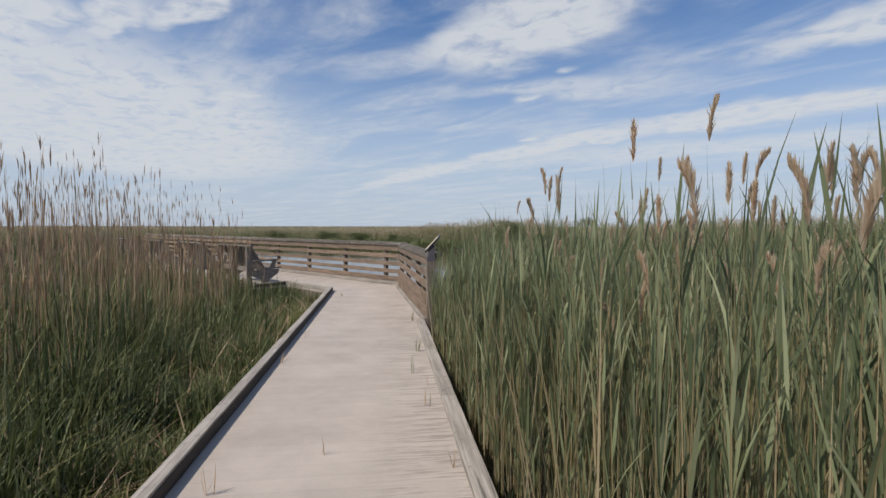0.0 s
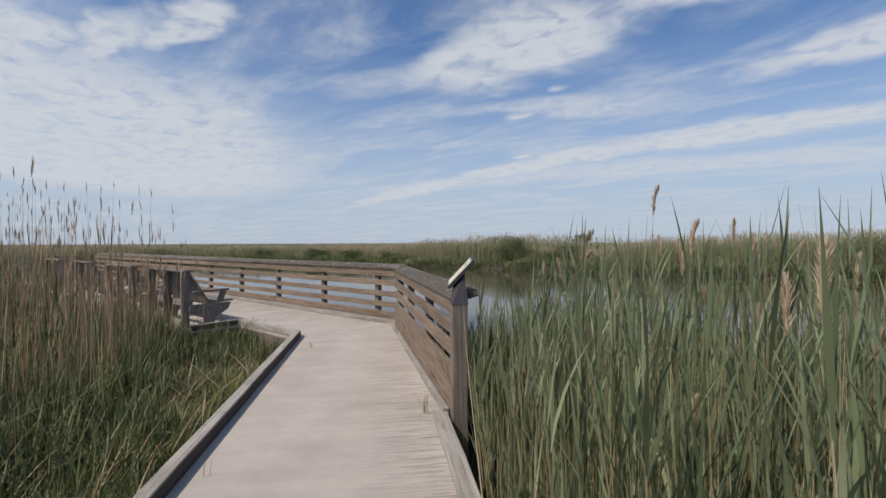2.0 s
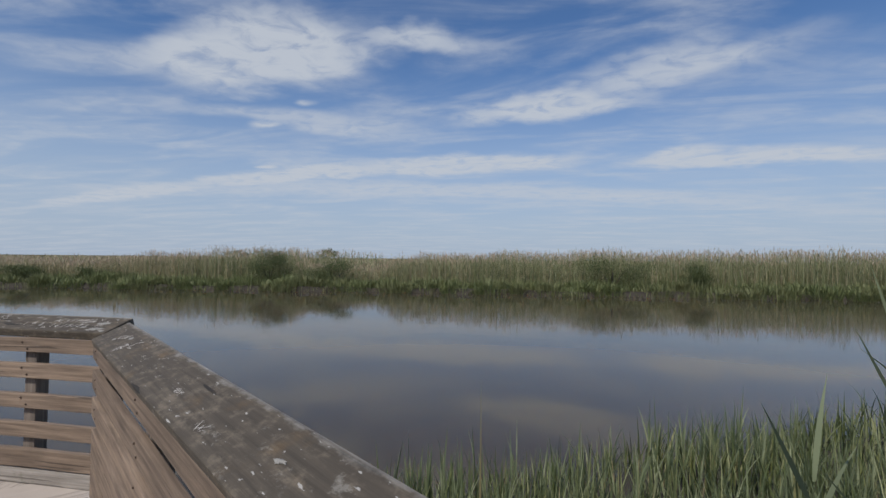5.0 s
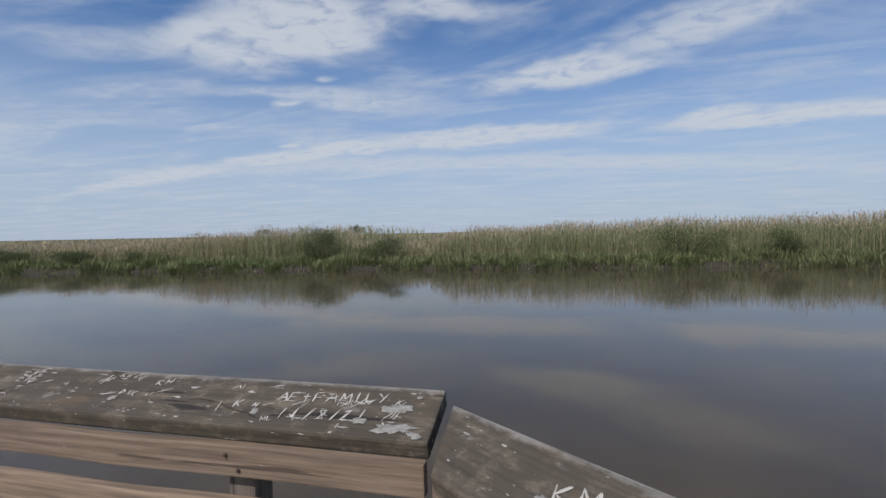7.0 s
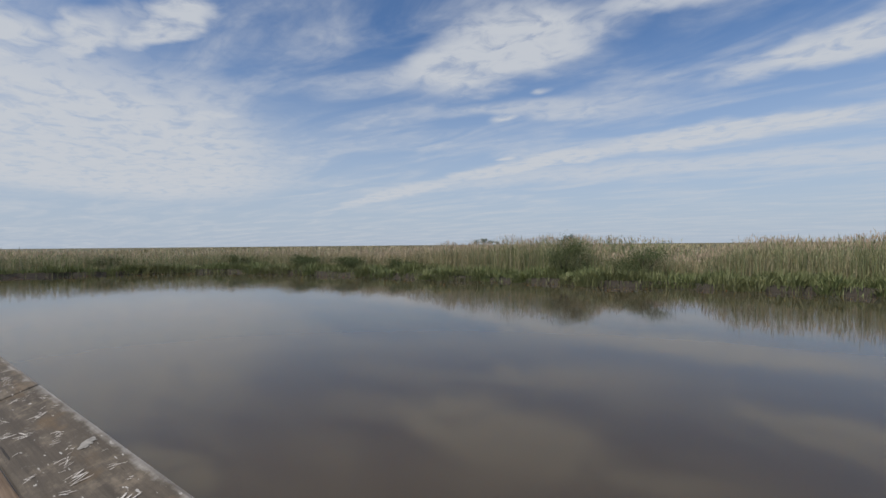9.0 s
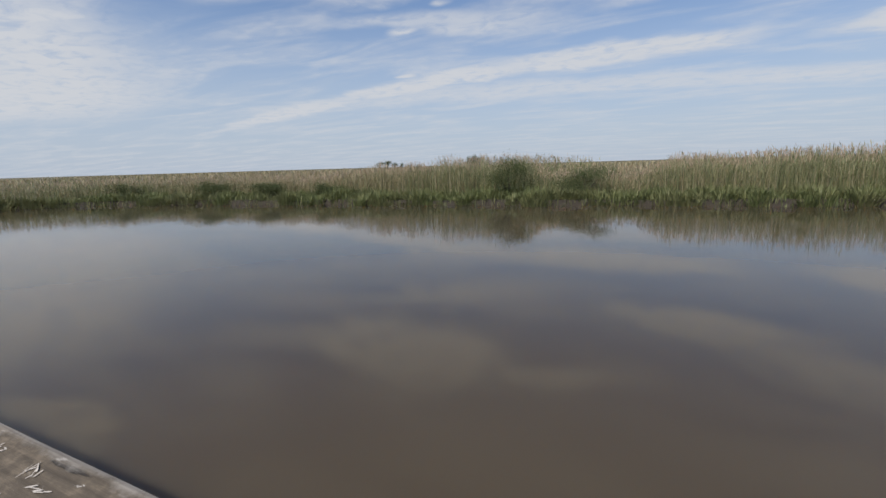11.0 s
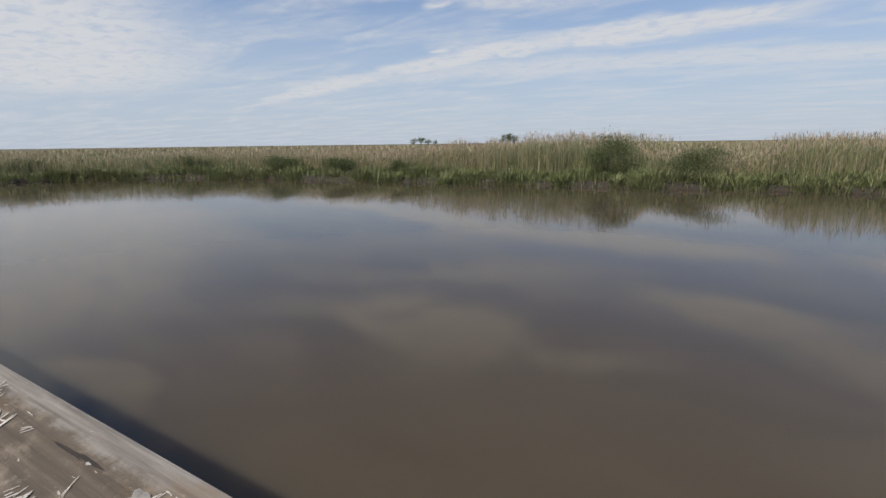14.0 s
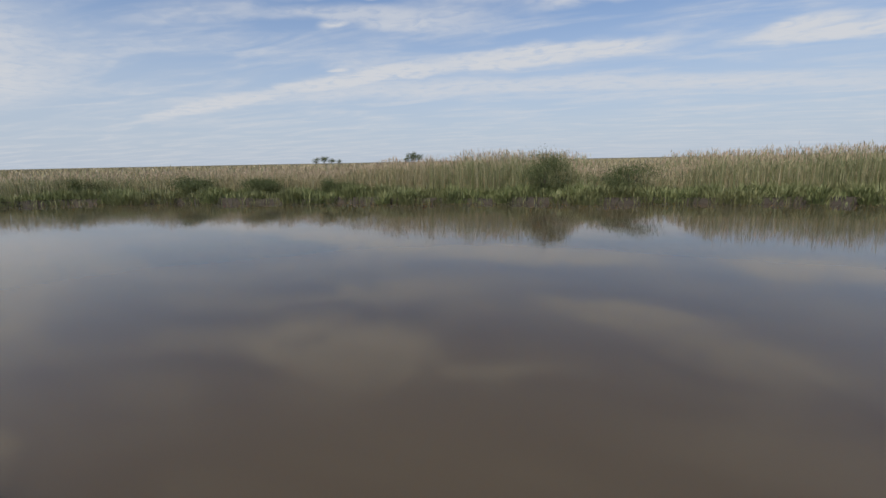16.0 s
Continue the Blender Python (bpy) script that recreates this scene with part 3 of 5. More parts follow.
STROKES = {
    "A": ((0, 0, 0.4, 1), (0.4, 1, 0.75, 0), (0.15, 0.4, 0.65, 0.4)), "E": ((0, 0, 0, 1), (0, 1, 0.6, 1), (0, 0.5, 0.5, 0.5), (0, 0, 0.6, 0)),
    "F": ((0, 0, 0, 1), (0, 1, 0.6, 1), (0, 0.5, 0.45, 0.5)), "M": ((0, 0, 0.1, 1), (0.1, 1, 0.4, 0.3), (0.4, 0.3, 0.7, 1), (0.7, 1, 0.8, 0)),
    "I": ((0.3, 0, 0.3, 1),), "L": ((0.1, 1, 0.1, 0), (0.1, 0, 0.6, 0)), "Y": ((0, 1, 0.35, 0.5), (0.7, 1, 0.2, 0)),
    "K": ((0, 0, 0, 1), (0.6, 1, 0, 0.45), (0.1, 0.5, 0.65, 0)), "D": ((0, 0, 0, 1), (0, 1, 0.55, 0.6), (0.55, 0.6, 0, 0)),
    "R": ((0, 0, 0, 1), (0, 1, 0.55, 0.75), (0.55, 0.75, 0, 0.45), (0.1, 0.45, 0.6, 0)), "H": ((0, 0, 0, 1), (0.6, 0, 0.6, 1), (0, 0.5, 0.6, 0.5)),
    "V": ((0, 1, 0.3, 0), (0.3, 0, 0.65, 1)), "W": ((0, 1, 0.2, 0), (0.2, 0, 0.4, 0.8), (0.4, 0.8, 0.6, 0), (0.6, 0, 0.85, 1)),
    "J": ((0.5, 1, 0.45, 0.1), (0.45, 0.1, 0.1, 0.15)), "T": ((0.35, 0, 0.35, 1), (0, 1, 0.7, 1)), "X": ((0, 0, 0.65, 1), (0, 1, 0.65, 0)),
    "N": ((0, 0, 0, 1), (0, 1, 0.6, 0), (0.6, 0, 0.6, 1)), "B": ((0, 0, 0, 1), (0, 1, 0.5, 0.75), (0.5, 0.75, 0, 0.5), (0, 0.5, 0.6, 0.25), (0.6, 0.25, 0, 0)),
    "C": ((0.6, 0.9, 0.1, 0.8), (0.1, 0.8, 0.05, 0.2), (0.05, 0.2, 0.6, 0.05)), "1": ((0.3, 0, 0.4, 1),), "/": ((0.1, -0.1, 0.6, 1.1),),
    "8": ((0.1, 0.1, 0.55, 0.85), (0.55, 0.85, 0.1, 0.85), (0.1, 0.85, 0.55, 0.1), (0.55, 0.1, 0.1, 0.1)), "2": ((0, 0.8, 0.5, 0.9), (0.5, 0.9, 0, 0), (0, 0, 0.65, 0.05)),
    "+": ((0.1, 0.5, 0.6, 0.5), (0.35, 0.2, 0.35, 0.8)), "&": ((0.1, 0.1, 0.5, 0.8), (0.5, 0.8, 0.1, 0.7), (0.1, 0.7, 0.6, 0)),
}


def carve(text, size, x, y, turn, cap, bold=1.0, seed=0):
    """Letters cut stroke by stroke into a cap's top, at x along the railing and y across it."""
    g = random.Random(seed)
    bm = bmesh.new()
    pen = 0.0
    for c in text:
        lift = g.uniform(-0.08, 0.08)
        for x0, y0, x1, y1 in STROKES.get(c, ()):
            for again in range(2):
                p = Vector((pen + x0 + g.gauss(0, 0.035), y0 + lift + g.gauss(0, 0.035))) * size
                q = Vector((pen + x1 + g.gauss(0, 0.035), y1 + lift + g.gauss(0, 0.035))) * size
                d = (q - p).normalized()
                n = Vector((-d.y, d.x)) * g.uniform(0.0013, 0.0024) * bold
                mid = p.lerp(q, g.uniform(0.35, 0.65)) + n * g.uniform(-0.4, 0.4)
                bm.faces.new([bm.verts.new((*v, 0)) for v in (p - d * 0.001, p.lerp(mid, 0.3) - n, mid - n * 1.1, q - n * 0.5, q + d * 0.002, mid + n, p.lerp(mid, 0.3) + n * 0.8)])
        pen += g.uniform(0.82, 1.0)
    for v in bm.verts:
        v.co.x -= pen * size / 2
        v.co.y -= size / 2
    cx, cy = cap.location.x, -0.1125
    m = pose(cx - x, (cy - y) / CAP_LEAN[1], 0.0322, 0, 0, 180 + turn)
    return tagged(part("carving", bm, M_CHALK, cap, "letters scratched into the wood", m), kind="stuff")


def splat(u, v, r, cap, seed, long=1.5):
    """A dried dropping: a thin uneven pat on a cap's top, at u along and v across the cap."""
    bm = bmesh.new()
    rnd = random.Random(seed)
    rim, inner = [], []
    for k in range(22):
        t = 2 * math.pi * k / 22
        q = r * (0.6 + 0.55 * rnd.random() + 0.25 * math.sin(2 * t + seed))
        rim.append(bm.verts.new((q * long * math.cos(t), q * math.sin(t), 0)))
        inner.append(bm.verts.new((0.6 * q * long * math.cos(t), 0.6 * q * math.sin(t), 0.0016 + 0.001 * rnd.random())))
    top = bm.verts.new((0, 0, 0.0022))
    for k in range(22):
        bm.faces.new((rim[k], rim[(k + 1) % 22], inner[(k + 1) % 22], inner[k]))
        bm.faces.new((inner[k], inner[(k + 1) % 22], top))
    return part("dropping", bm, M_DROP, cap, "dried white bird dropping", pose(u, v, 0.0316, 0, 0, rnd.uniform(-15, 15)))


def build_railings():
    # river side, facing the water
    posts = [0.585] + [0.47 + 1.795 * k for k in range(1, 11)]
    a, b = (-0.045, -0.225, 0), (DECK_END, -0.225, 0)
    r = railing("river_railing", "weathered timber railing with a wide sloping scratched cap along the river", a, b, (0, 1, 0), posts, RIVER_BOARDS, posts[2::2])
    bolt_heads(r, a, b, (0, 1, 0), posts[:5], RIVER_BOARDS)
    plank("foot_board", (-0.10, -0.196, 0.049), (DECK_END, -0.196, 0.049), 0.088, 0.094, M_KERB, r, bevel=0.006, wear=0.003, cuts=40, label="pale timber foot board")
    joints = [0.036, 5.28, 7.54, 12.45, 15.4, 19.1]
    caps = []
    sy, cz = CAP_LEAN
    for d0, d1 in zip(joints, joints[1:]):
        c = plank("cap_board", (-d0 - 0.004, -0.1039, 1.0123), (-d1 + 0.004, -0.1039, 1.0123), 0.2356, 0.058, M_CAPGREY if d0 > 7 else M_CAP, r, up=(0, -sy, cz), bevel=0.009, wear=0.0012, cuts=20, label="scratched sloping cap board")
        caps.append(c)
    # approach side, towards the sign
    a, b = wp(-4.60, 0.095), wp(-0.22, -0.235)
    r2 = railing("approach_railing", "weathered timber railing with a sloping cap beside the approach walk", a, b, RIGHT, [1.45, 2.95, 4.2], APPROACH_BOARDS, [])
    bolt_heads(r2, a, b, RIGHT, [1.45, 2.95, 4.2], APPROACH_BOARDS)
    plank("foot_strip", wp(-4.58, 0.040, 0.030), wp(-0.30, -0.285, 0.030), 0.055, 0.055, M_KERB, r2, bevel=0.008, wear=0.004, cuts=12, label="pale timber foot strip")
    up = Vector((0, 0, cz)) - RIGHT * sy
    c2 = plank("cap_board", wp(-4.63, 0.195, 1.004), wp(-0.17, -0.148, 0.994), 0.2356, 0.058, M_CAP, r2, up=up, bevel=0.009, wear=0.0012, cuts=20, label="scratched sloping cap board")
    # the cap's end is sawn askew to meet the river cap
    half = max(v.co.x for v in c2.data.vertices)
    for v in c2.data.vertices:
        if v.co.x > half - 0.03:
            v.co.x += 0.03 - 0.75 * v.co.y
    # closing end
    railing("end_railing", "weathered timber railing closing the far end of the platform", (DECK_END, -0.30, 0), (DECK_END, BACK, 0), (-1, 0, 0), [0.1, 1.3, 2.5], RIVER_BOARDS, [])
    return caps, c2


build_frame()
build_kerbs()
CAPS, CAP_APPROACH = build_railings()

for k, (text, size, x, y, turn, bold) in enumerate((
        ("AE+FAMILY", 0.044, -0.385, -0.073, 5, 1.0), ("11/8/21", 0.046, -0.385, -0.150, 4, 1.0), ("K", 0.034, -0.68, -0.135, 5, 1.0), ("N", 0.02, -0.62, -0.13, 0, 0.8),
        ("D&K", 0.026, -1.12, -0.12, -4, 0.8), ("RH", 0.032, -1.03, -0.055, 8, 0.8), ("KW", 0.026, -1.22, -0.03, 5, 0.8), ("ML", 0.02, -0.55, -0.185, 20, 0.8),
        ("EVE", 0.036, -1.62, -0.045, 3, 0.9), ("EVE", 0.034, -1.61, -0.085, -2, 0.9), ("M", 0.05, -2.05, -0.13, 30, 1.0), ("HEY", 0.055, -3.0, -0.14, 6, 0.9),
        ("NX", 0.05, -3.6, -0.11, 15, 1.2), ("W", 0.05, -3.95, -0.09, 25, 1.2), ("MV", 0.045, -4.2, -0.12, 5, 1.0), ("A", 0.06, -4.85, -0.08, 15, 1.0),
        ("M", 0.075, -9.38, -0.055, -8, 1.5), ("22", 0.06, -9.36, -0.150, 5, 1.5), ("N", 0.06, -9.55, -0.10, 10, 1.4), ("K", 0.06, -9.52, -0.17, -10, 1.4),
        ("VV", 0.05, -8.52, -0.06, 20, 1.6), ("W", 0.05, -8.62, -0.11, -10, 1.6), ("JDH", 0.04, -10.72, -0.10, 12, 1.2), ("MN", 0.035, -10.35, -0.17, -8, 1.0),
        ("HN", 0.05, -11.35, -0.13, 15, 1.1), ("TX", 0.035, -11.05, -0.16, -10, 1.0), ("VVV", 0.06, -12.30, -0.085, 12, 1.6), ("M", 0.05, -12.15, -0.12, 10, 1.2))):
    carve(text, size, x, y, turn, next(c for c, d in zip(CAPS, (5.28, 7.54, 12.45, 15.4, 19.1)) if -x < d), bold, 300 + k)


def scratches(cap, length, count, seed):
    """Short pale cuts scored into a cap board, as one thin mesh on its top."""
    g = random.Random(seed)
    bm = bmesh.new()
    for _ in range(count):
        x, y = g.uniform(-length / 2, length / 2), g.uniform(-0.09, 0.105)
        lean, size, gap = g.gauss(0.9, 0.5), g.uniform(0.012, 0.05), g.uniform(0.005, 0.014)
        for k in range(g.choice((1, 2, 3, 3, 5, 7))):
            a, l, w = lean + g.gauss(0, 0.22) + g.choice((0, 0, 0, 1.2)), size * g.uniform(0.5, 1.3), g.uniform(0.0006, 0.0016)
            x2, y2 = x + k * gap + g.uniform(-0.004, 0.004), y + g.uniform(-0.008, 0.008)
            dx, dy = math.cos(a) * l / 2, math.sin(a) * l / 2
            px, py = -math.sin(a) * w, math.cos(a) * w
            if abs(y2) + abs(dy) > 0.105 or abs(x2) + abs(dx) > length / 2:
                continue
            q = ((x2 - dx, y2 - dy), (x2 - dx * 0.6 + px, y2 - dy * 0.6 + py), (x2 + dx * 0.7 + px, y2 + dy * 0.7 + py), (x2 + dx, y2 + dy), (x2 + dx * 0.7 - px, y2 + dy * 0.7 - py), (x2 - dx * 0.6 - px, y2 - dy * 0.6 - py))
            bm.faces.new([bm.verts.new((u, v, 0.0320)) for u, v in q])
    for f in bm.faces:
        f.normal_update()
        if f.normal.z < 0:
            f.normal_flip()
    return tagged(part("scratch_marks", bm, M_CHALK, cap, "pale knife scratches"), kind="stuff")


for k, (cap, length) in enumerate(zip(CAPS[:5] + [CAP_APPROACH], (5.1, 2.1, 4.7, 2.8, 3.5, 4.3))):
    scratches(cap, length, int((3 if cap is CAP_APPROACH else 20) * length), 90 + k)
for k, (x, y, r, long) in enumerate(((-0.165, -0.105, 0.022, 2.2), (-0.15, -0.185, 0.026, 2.2), (-0.26, -0.165, 0.017, 1.2), (-0.085, -0.205, 0.014, 1.6), (-0.61, -0.16, 0.013, 1.3), (-1.16, -0.15, 0.012, 1.6),
                                     (-0.11, -0.05, 0.008, 1.2), (-2.72, -0.045, 0.02, 1.6), (-3.62, -0.06, 0.022, 1.8), (-3.3, -0.05, 0.02, 1.8), (-4.4, -0.05, 0.024, 1.4), (-10.15, -0.075, 0.016, 2.2))):
    cap = next(c for c, d in zip(CAPS, (5.28, 7.54, 12.45)) if -x < d)
    splat(cap.location.x - x, (-0.1125 - y) / CAP_LEAN[1], r, cap, k, long)
for k, (u, v, r, long) in enumerate(((-2.02, -0.075, 0.05, 1.3), (-1.92, -0.02, 0.02, 1.5), (-1.78, 0.02, 0.03, 1.6), (-1.72, -0.04, 0.018, 1.2), (-0.35, 0.0, 0.010, 2.5), (1.75, -0.03, 0.02, 1.5), (1.9, 0.03, 0.016, 1.3))):
    splat(u, v, r, CAP_APPROACH, 40 + k, long)
carve("BC", 0.09, 0, 0, 0, CAP_APPROACH, 1.4, 501).matrix_local = pose(1.55, 0.01, 0.0322, 0, 0, -150)
carve("KM", 0.055, 0, 0, 0, CAP_APPROACH, 1.2, 502).matrix_local = pose(1.85, -0.01, 0.0322, 0, 0, -160)


def crack(cap, x, y, reach, seed):
    """A dark split that runs jaggedly over a cap's top."""
    g = random.Random(seed)
    bm = bmesh.new()
    u, v, a = cap.location.x - x, (-0.1125 - y) / CAP_LEAN[1], g.uniform(-0.5, 0.5)
    last = None
    for k in range(9):
        w = 0.0022 * math.sin(math.pi * (k + 0.4) / 9.2) * g.uniform(0.5, 1.3)
        pair = (bm.verts.new((u, v - w, 0.0318)), bm.verts.new((u, v + w, 0.0318)))
        if last:
            bm.faces.new((last[0], pair[0], pair[1], last[1]))
        last = pair
        a += g.gauss(0, 0.35)
        u += reach / 8 * math.cos(a)
        v = max(-0.1, min(0.1, v + reach / 8 * math.sin(a) * 0.8))
    part("crack", bm, M_RUST, cap, "dark split in the wood")


for k, (x, y, reach) in enumerate(((-11.75, -0.10, 0.20), (-11.83, -0.06, 0.22), (-11.9, -0.13, 0.16), (-11.72, -0.17, 0.18), (-11.95, -0.09, 0.12), (-10.25, -0.19, 0.14), (-2.6, -0.12, 0.3), (-3.05, -0.09, 0.2), (-0.55, -0.19, 0.35), (-1.5, -0.10, 0.4), (-1.2, -0.06, 0.3), (-12.2, -0.15, 0.1))):
    crack(next(c for c, d in zip(CAPS, (5.28, 7.54, 12.45)) if -x < d), x, y, reach, 700 + k)


# ---- sign ----
def build_sign():
    base = wp(-4.675, 0.135)
    sg = thing("interpretive_sign", "small slanted information sign with cream face on a timber post", "sign", Matrix.Translation((base.x, base.y, 0)))
    inv = Vector((base.x, base.y, 0))
    low_r, low_l = Vector((3.518, -3.045, 1.105)), Vector((3.345, -2.87, 1.105))
    top_r = Vector((3.701, -2.93, 1.333))
    across, upward = (low_r - low_l), (top_r - low_r)
    up_n = upward.normalized()
    across = (across - up_n * across.dot(up_n))
    wide, tall = across.length, upward.length
    x = across.normalized()
    zn = x.cross(up_n).normalized()
    m = Matrix((x, up_n, zn)).transposed().to_4x4()
    m.translation = low_l + across / 2 + upward / 2 - inv
    part("sign_post", board(1.66, 0.13, 0.13, 0.012, 0.004, 3, 6), M_POST, sg, "", pose(0, 0, 0.135, 0, 0, math.degrees(math.atan2(AHEAD.y, AHEAD.x))) @ pose(0, 0, 0, 0, -90, 0))
    fr = part("panel_frame", board(wide, tall, 0.03, 0.006), M_BLACK, sg, "dark bronze metal frame", m)
    face = part("panel_face", board(wide - 0.035, tall - 0.04, 0.008, 0.002), M_PANEL, sg, "cream printed face with a grey drawing", m @ Matrix.Translation((0, 0, 0.0145)))
    for k in range(6):
        part("text_line", board(wide * 0.66 - 0.03 * (k == 5), 0.005, 0.002, 0), M_FAINT, face, "", Matrix.Translation((0, 0.018 - 0.014 * k, 0.0042)))
    part("title_line", board(wide * 0.34, 0.008, 0.002, 0), M_FAINT, face, "", Matrix.Translation((0, 0.036, 0.0042)))
    part("fold_line", board(wide * 0.74, 0.004, 0.002, 0), M_FAINT, face, "", Matrix.Translation((0, -0.082, 0.0042)))
    # a crab in grey ink: oval shell, eight thin legs and one large claw
    bm = bmesh.new()
    rnd = random.Random(5)
    cy, cz = 0.078, 0.0046

    def limb(points, w):
        for p, q in zip(points, points[1:]):
            d = Vector((q[0] - p[0], q[1] - p[1])).normalized()
            n = Vector((-d.y, d.x)) * w
            bm.faces.new([bm.verts.new((px, cy + py, cz)) for px, py in ((p[0] - n.x, p[1] - n.y), (q[0] - n.x * 0.6, q[1] - n.y * 0.6), (q[0] + n.x * 0.6, q[1] + n.y * 0.6), (p[0] + n.x, p[1] + n.y))])
    bm.faces.new([bm.verts.new((0.026 * math.cos(t) * (1 + 0.12 * rnd.random()), cy + 0.013 * math.sin(t), cz)) for t in (k * math.pi / 9 for k in range(18))])
    for side in (-1, 1):
        for k in range(4):
            y0 = 0.006 - 0.005 * k
            limb(((side * 0.02, y0), (side * (0.044 + 0.004 * k), y0 + 0.008 - 0.008 * k), (side * (0.060 - 0.003 * k), y0 - 0.006 - 0.006 * k)), 0.0016)
    limb(((0.02, 0.01), (0.05, 0.016), (0.062, 0.034)), 0.0035)
    limb(((0.062, 0.034), (0.045, 0.050), (0.018, 0.056)), 0.0062)
    limb(((-0.012, 0.012), (0.0, 0.032)), 0.0012)
    part("drawing", bm, M_INK, face, "grey drawing of a crab")
    # wedge-shaped metal support between the panel and the post
    bracket = bmesh.new()
    mid = low_l + across / 2 + upward / 2 - inv - zn * 0.016
    hi = [bracket.verts.new(mid + x * wide * 0.30 * p + up_n * tall * (0.20 * q - 0.14)) for p, q in ((-1, -1), (1, -1), (1, 1), (-1, 1))]
    lo = [bracket.verts.new(AHEAD * 0.068 * p + RIGHT * 0.068 * q + Vector((0, 0, 0.955))) for p, q in ((1, -1), (-1, -1), (-1, 1), (1, 1))]
    bmesh.ops.convex_hull(bracket, input=bracket.verts[:])
    bmesh.ops.recalc_face_normals(bracket, faces=bracket.faces[:])
    part("bracket", bracket, M_BLACK, sg, "dark metal bracket")


build_sign()


# ---- benches ----
def build_bench(x0, x1):
    """A settle with a tall leaning back, flat arms on wedge brackets and a slatted seat, facing the river."""
    mid = (x0 + x1) / 2
    b = thing("bench", "weathered grey timber bench with leaning back and wide arms", "bench", Matrix.Translation((mid, -2.3, 0)), group="benches on the platform")
    h = abs(x1 - x0) / 2
    top, foot = Vector((0, -0.40, 0.98)), Vector((0, -0.02, 0.36))
    d = (top - foot).normalized()
    face = Vector((1, 0, 0)).cross(d)
    # back boards
    n = 4
    w = (2 * h - 0.06) / n
    for i in range(n):
        x = -h + 0.03 + w * (i + 0.5)
        plank("back_board", foot + Vector((x, 0, 0)), top + Vector((x, 0, 0)), w - 0.012, 0.03, M_BENCH, b, up=face, wear=0.003)
    plank("top_rail", (-h - 0.03, -0.43, 0.985), (h + 0.03, -0.43, 0.985), 0.14, 0.035, M_BENCH, b, wear=0.003)
    plank("stretcher", (-h, -0.36, 0.40), (h, -0.36, 0.40), 0.04, 0.11, M_BENCH, b)
    for x in (-h + 0.06, -0.02, h - 0.06):
        plank("back_leg", (x, -0.45, 0.0), (x, -0.45, 0.965), 0.13, 0.05, M_BENCH, b, up=(1, 0, 0), wear=0.004, cuts=4)
    for i in range(4):
        y = 0.0 + 0.105 * i
        plank("seat_slat", (-h - 0.03, y, 0.405 + 0.006 * i), (h + 0.03, y, 0.405 + 0.006 * i), 0.096, 0.03, M_BENCH, b, wear=0.002)
    for sx in (-h, h):
        plank("arm", (sx, -0.36, 0.61), (sx, 0.27, 0.625), 0.13, 0.035, M_BENCH, b, wear=0.003)
        plank("arm_support", (sx, 0.12, 0.42), (sx, 0.20, 0.605), 0.10, 0.04, M_BENCH, b, up=(1, 0, 0))
        bm = bmesh.new()
        prof = ((-0.40, 0.388), (0.32, 0.388), (0.27, 0.27), (0.04, 0.13), (0.02, 0.0), (-0.14, 0.0), (-0.16, 0.14), (-0.40, 0.24))
        lo = [bm.verts.new((sx - 0.022, y, z)) for y, z in prof]
        hi = [bm.verts.new((sx + 0.022, y, z)) for y, z in prof]
        bm.faces.new(lo)
        bm.faces.new(hi[::-1])
        for i in range(len(prof)):
            bm.faces.new((lo[i], hi[i], hi[(i + 1) % len(prof)], lo[(i + 1) % len(prof)]))
        bmesh.ops.recalc_face_normals(bm, faces=bm.faces[:])
        part("side_frame", bm, M_BENCH, b)
    return b


bench = build_bench(-2.66, -4.36)
for x in (-6.25, -9.5, -12.8):
    copy_thing(bench, Matrix.Translation((x, -2.3, 0)))


# ---- plants ----
rng = np.random.default_rng(7)


def scatter(count, s0, s1, n0, n1):
    """Places by the approach walk's own axes."""
    s, n = rng.uniform(s0, s1, count), rng.uniform(n0, n1, count)
    x = AHEAD.x * s + RIGHT.x * n
    y = AHEAD.y * s + RIGHT.y * n
    return x, y, s, n


def reed_height(x, y):
    """How high the reed tops stand, lower towards the water."""
    d = near_shore(x) - y
    t = np.clip((d - 2.1) / 3.2, 0, 1)
    return -0.3 + 1.5 * t * t * (3 - 2 * t) + 0.48 * np.clip((d - 7.0) / 4, 0, 1) + 0.08 * np.sin(x * 0.8 + y * 0.5) * t


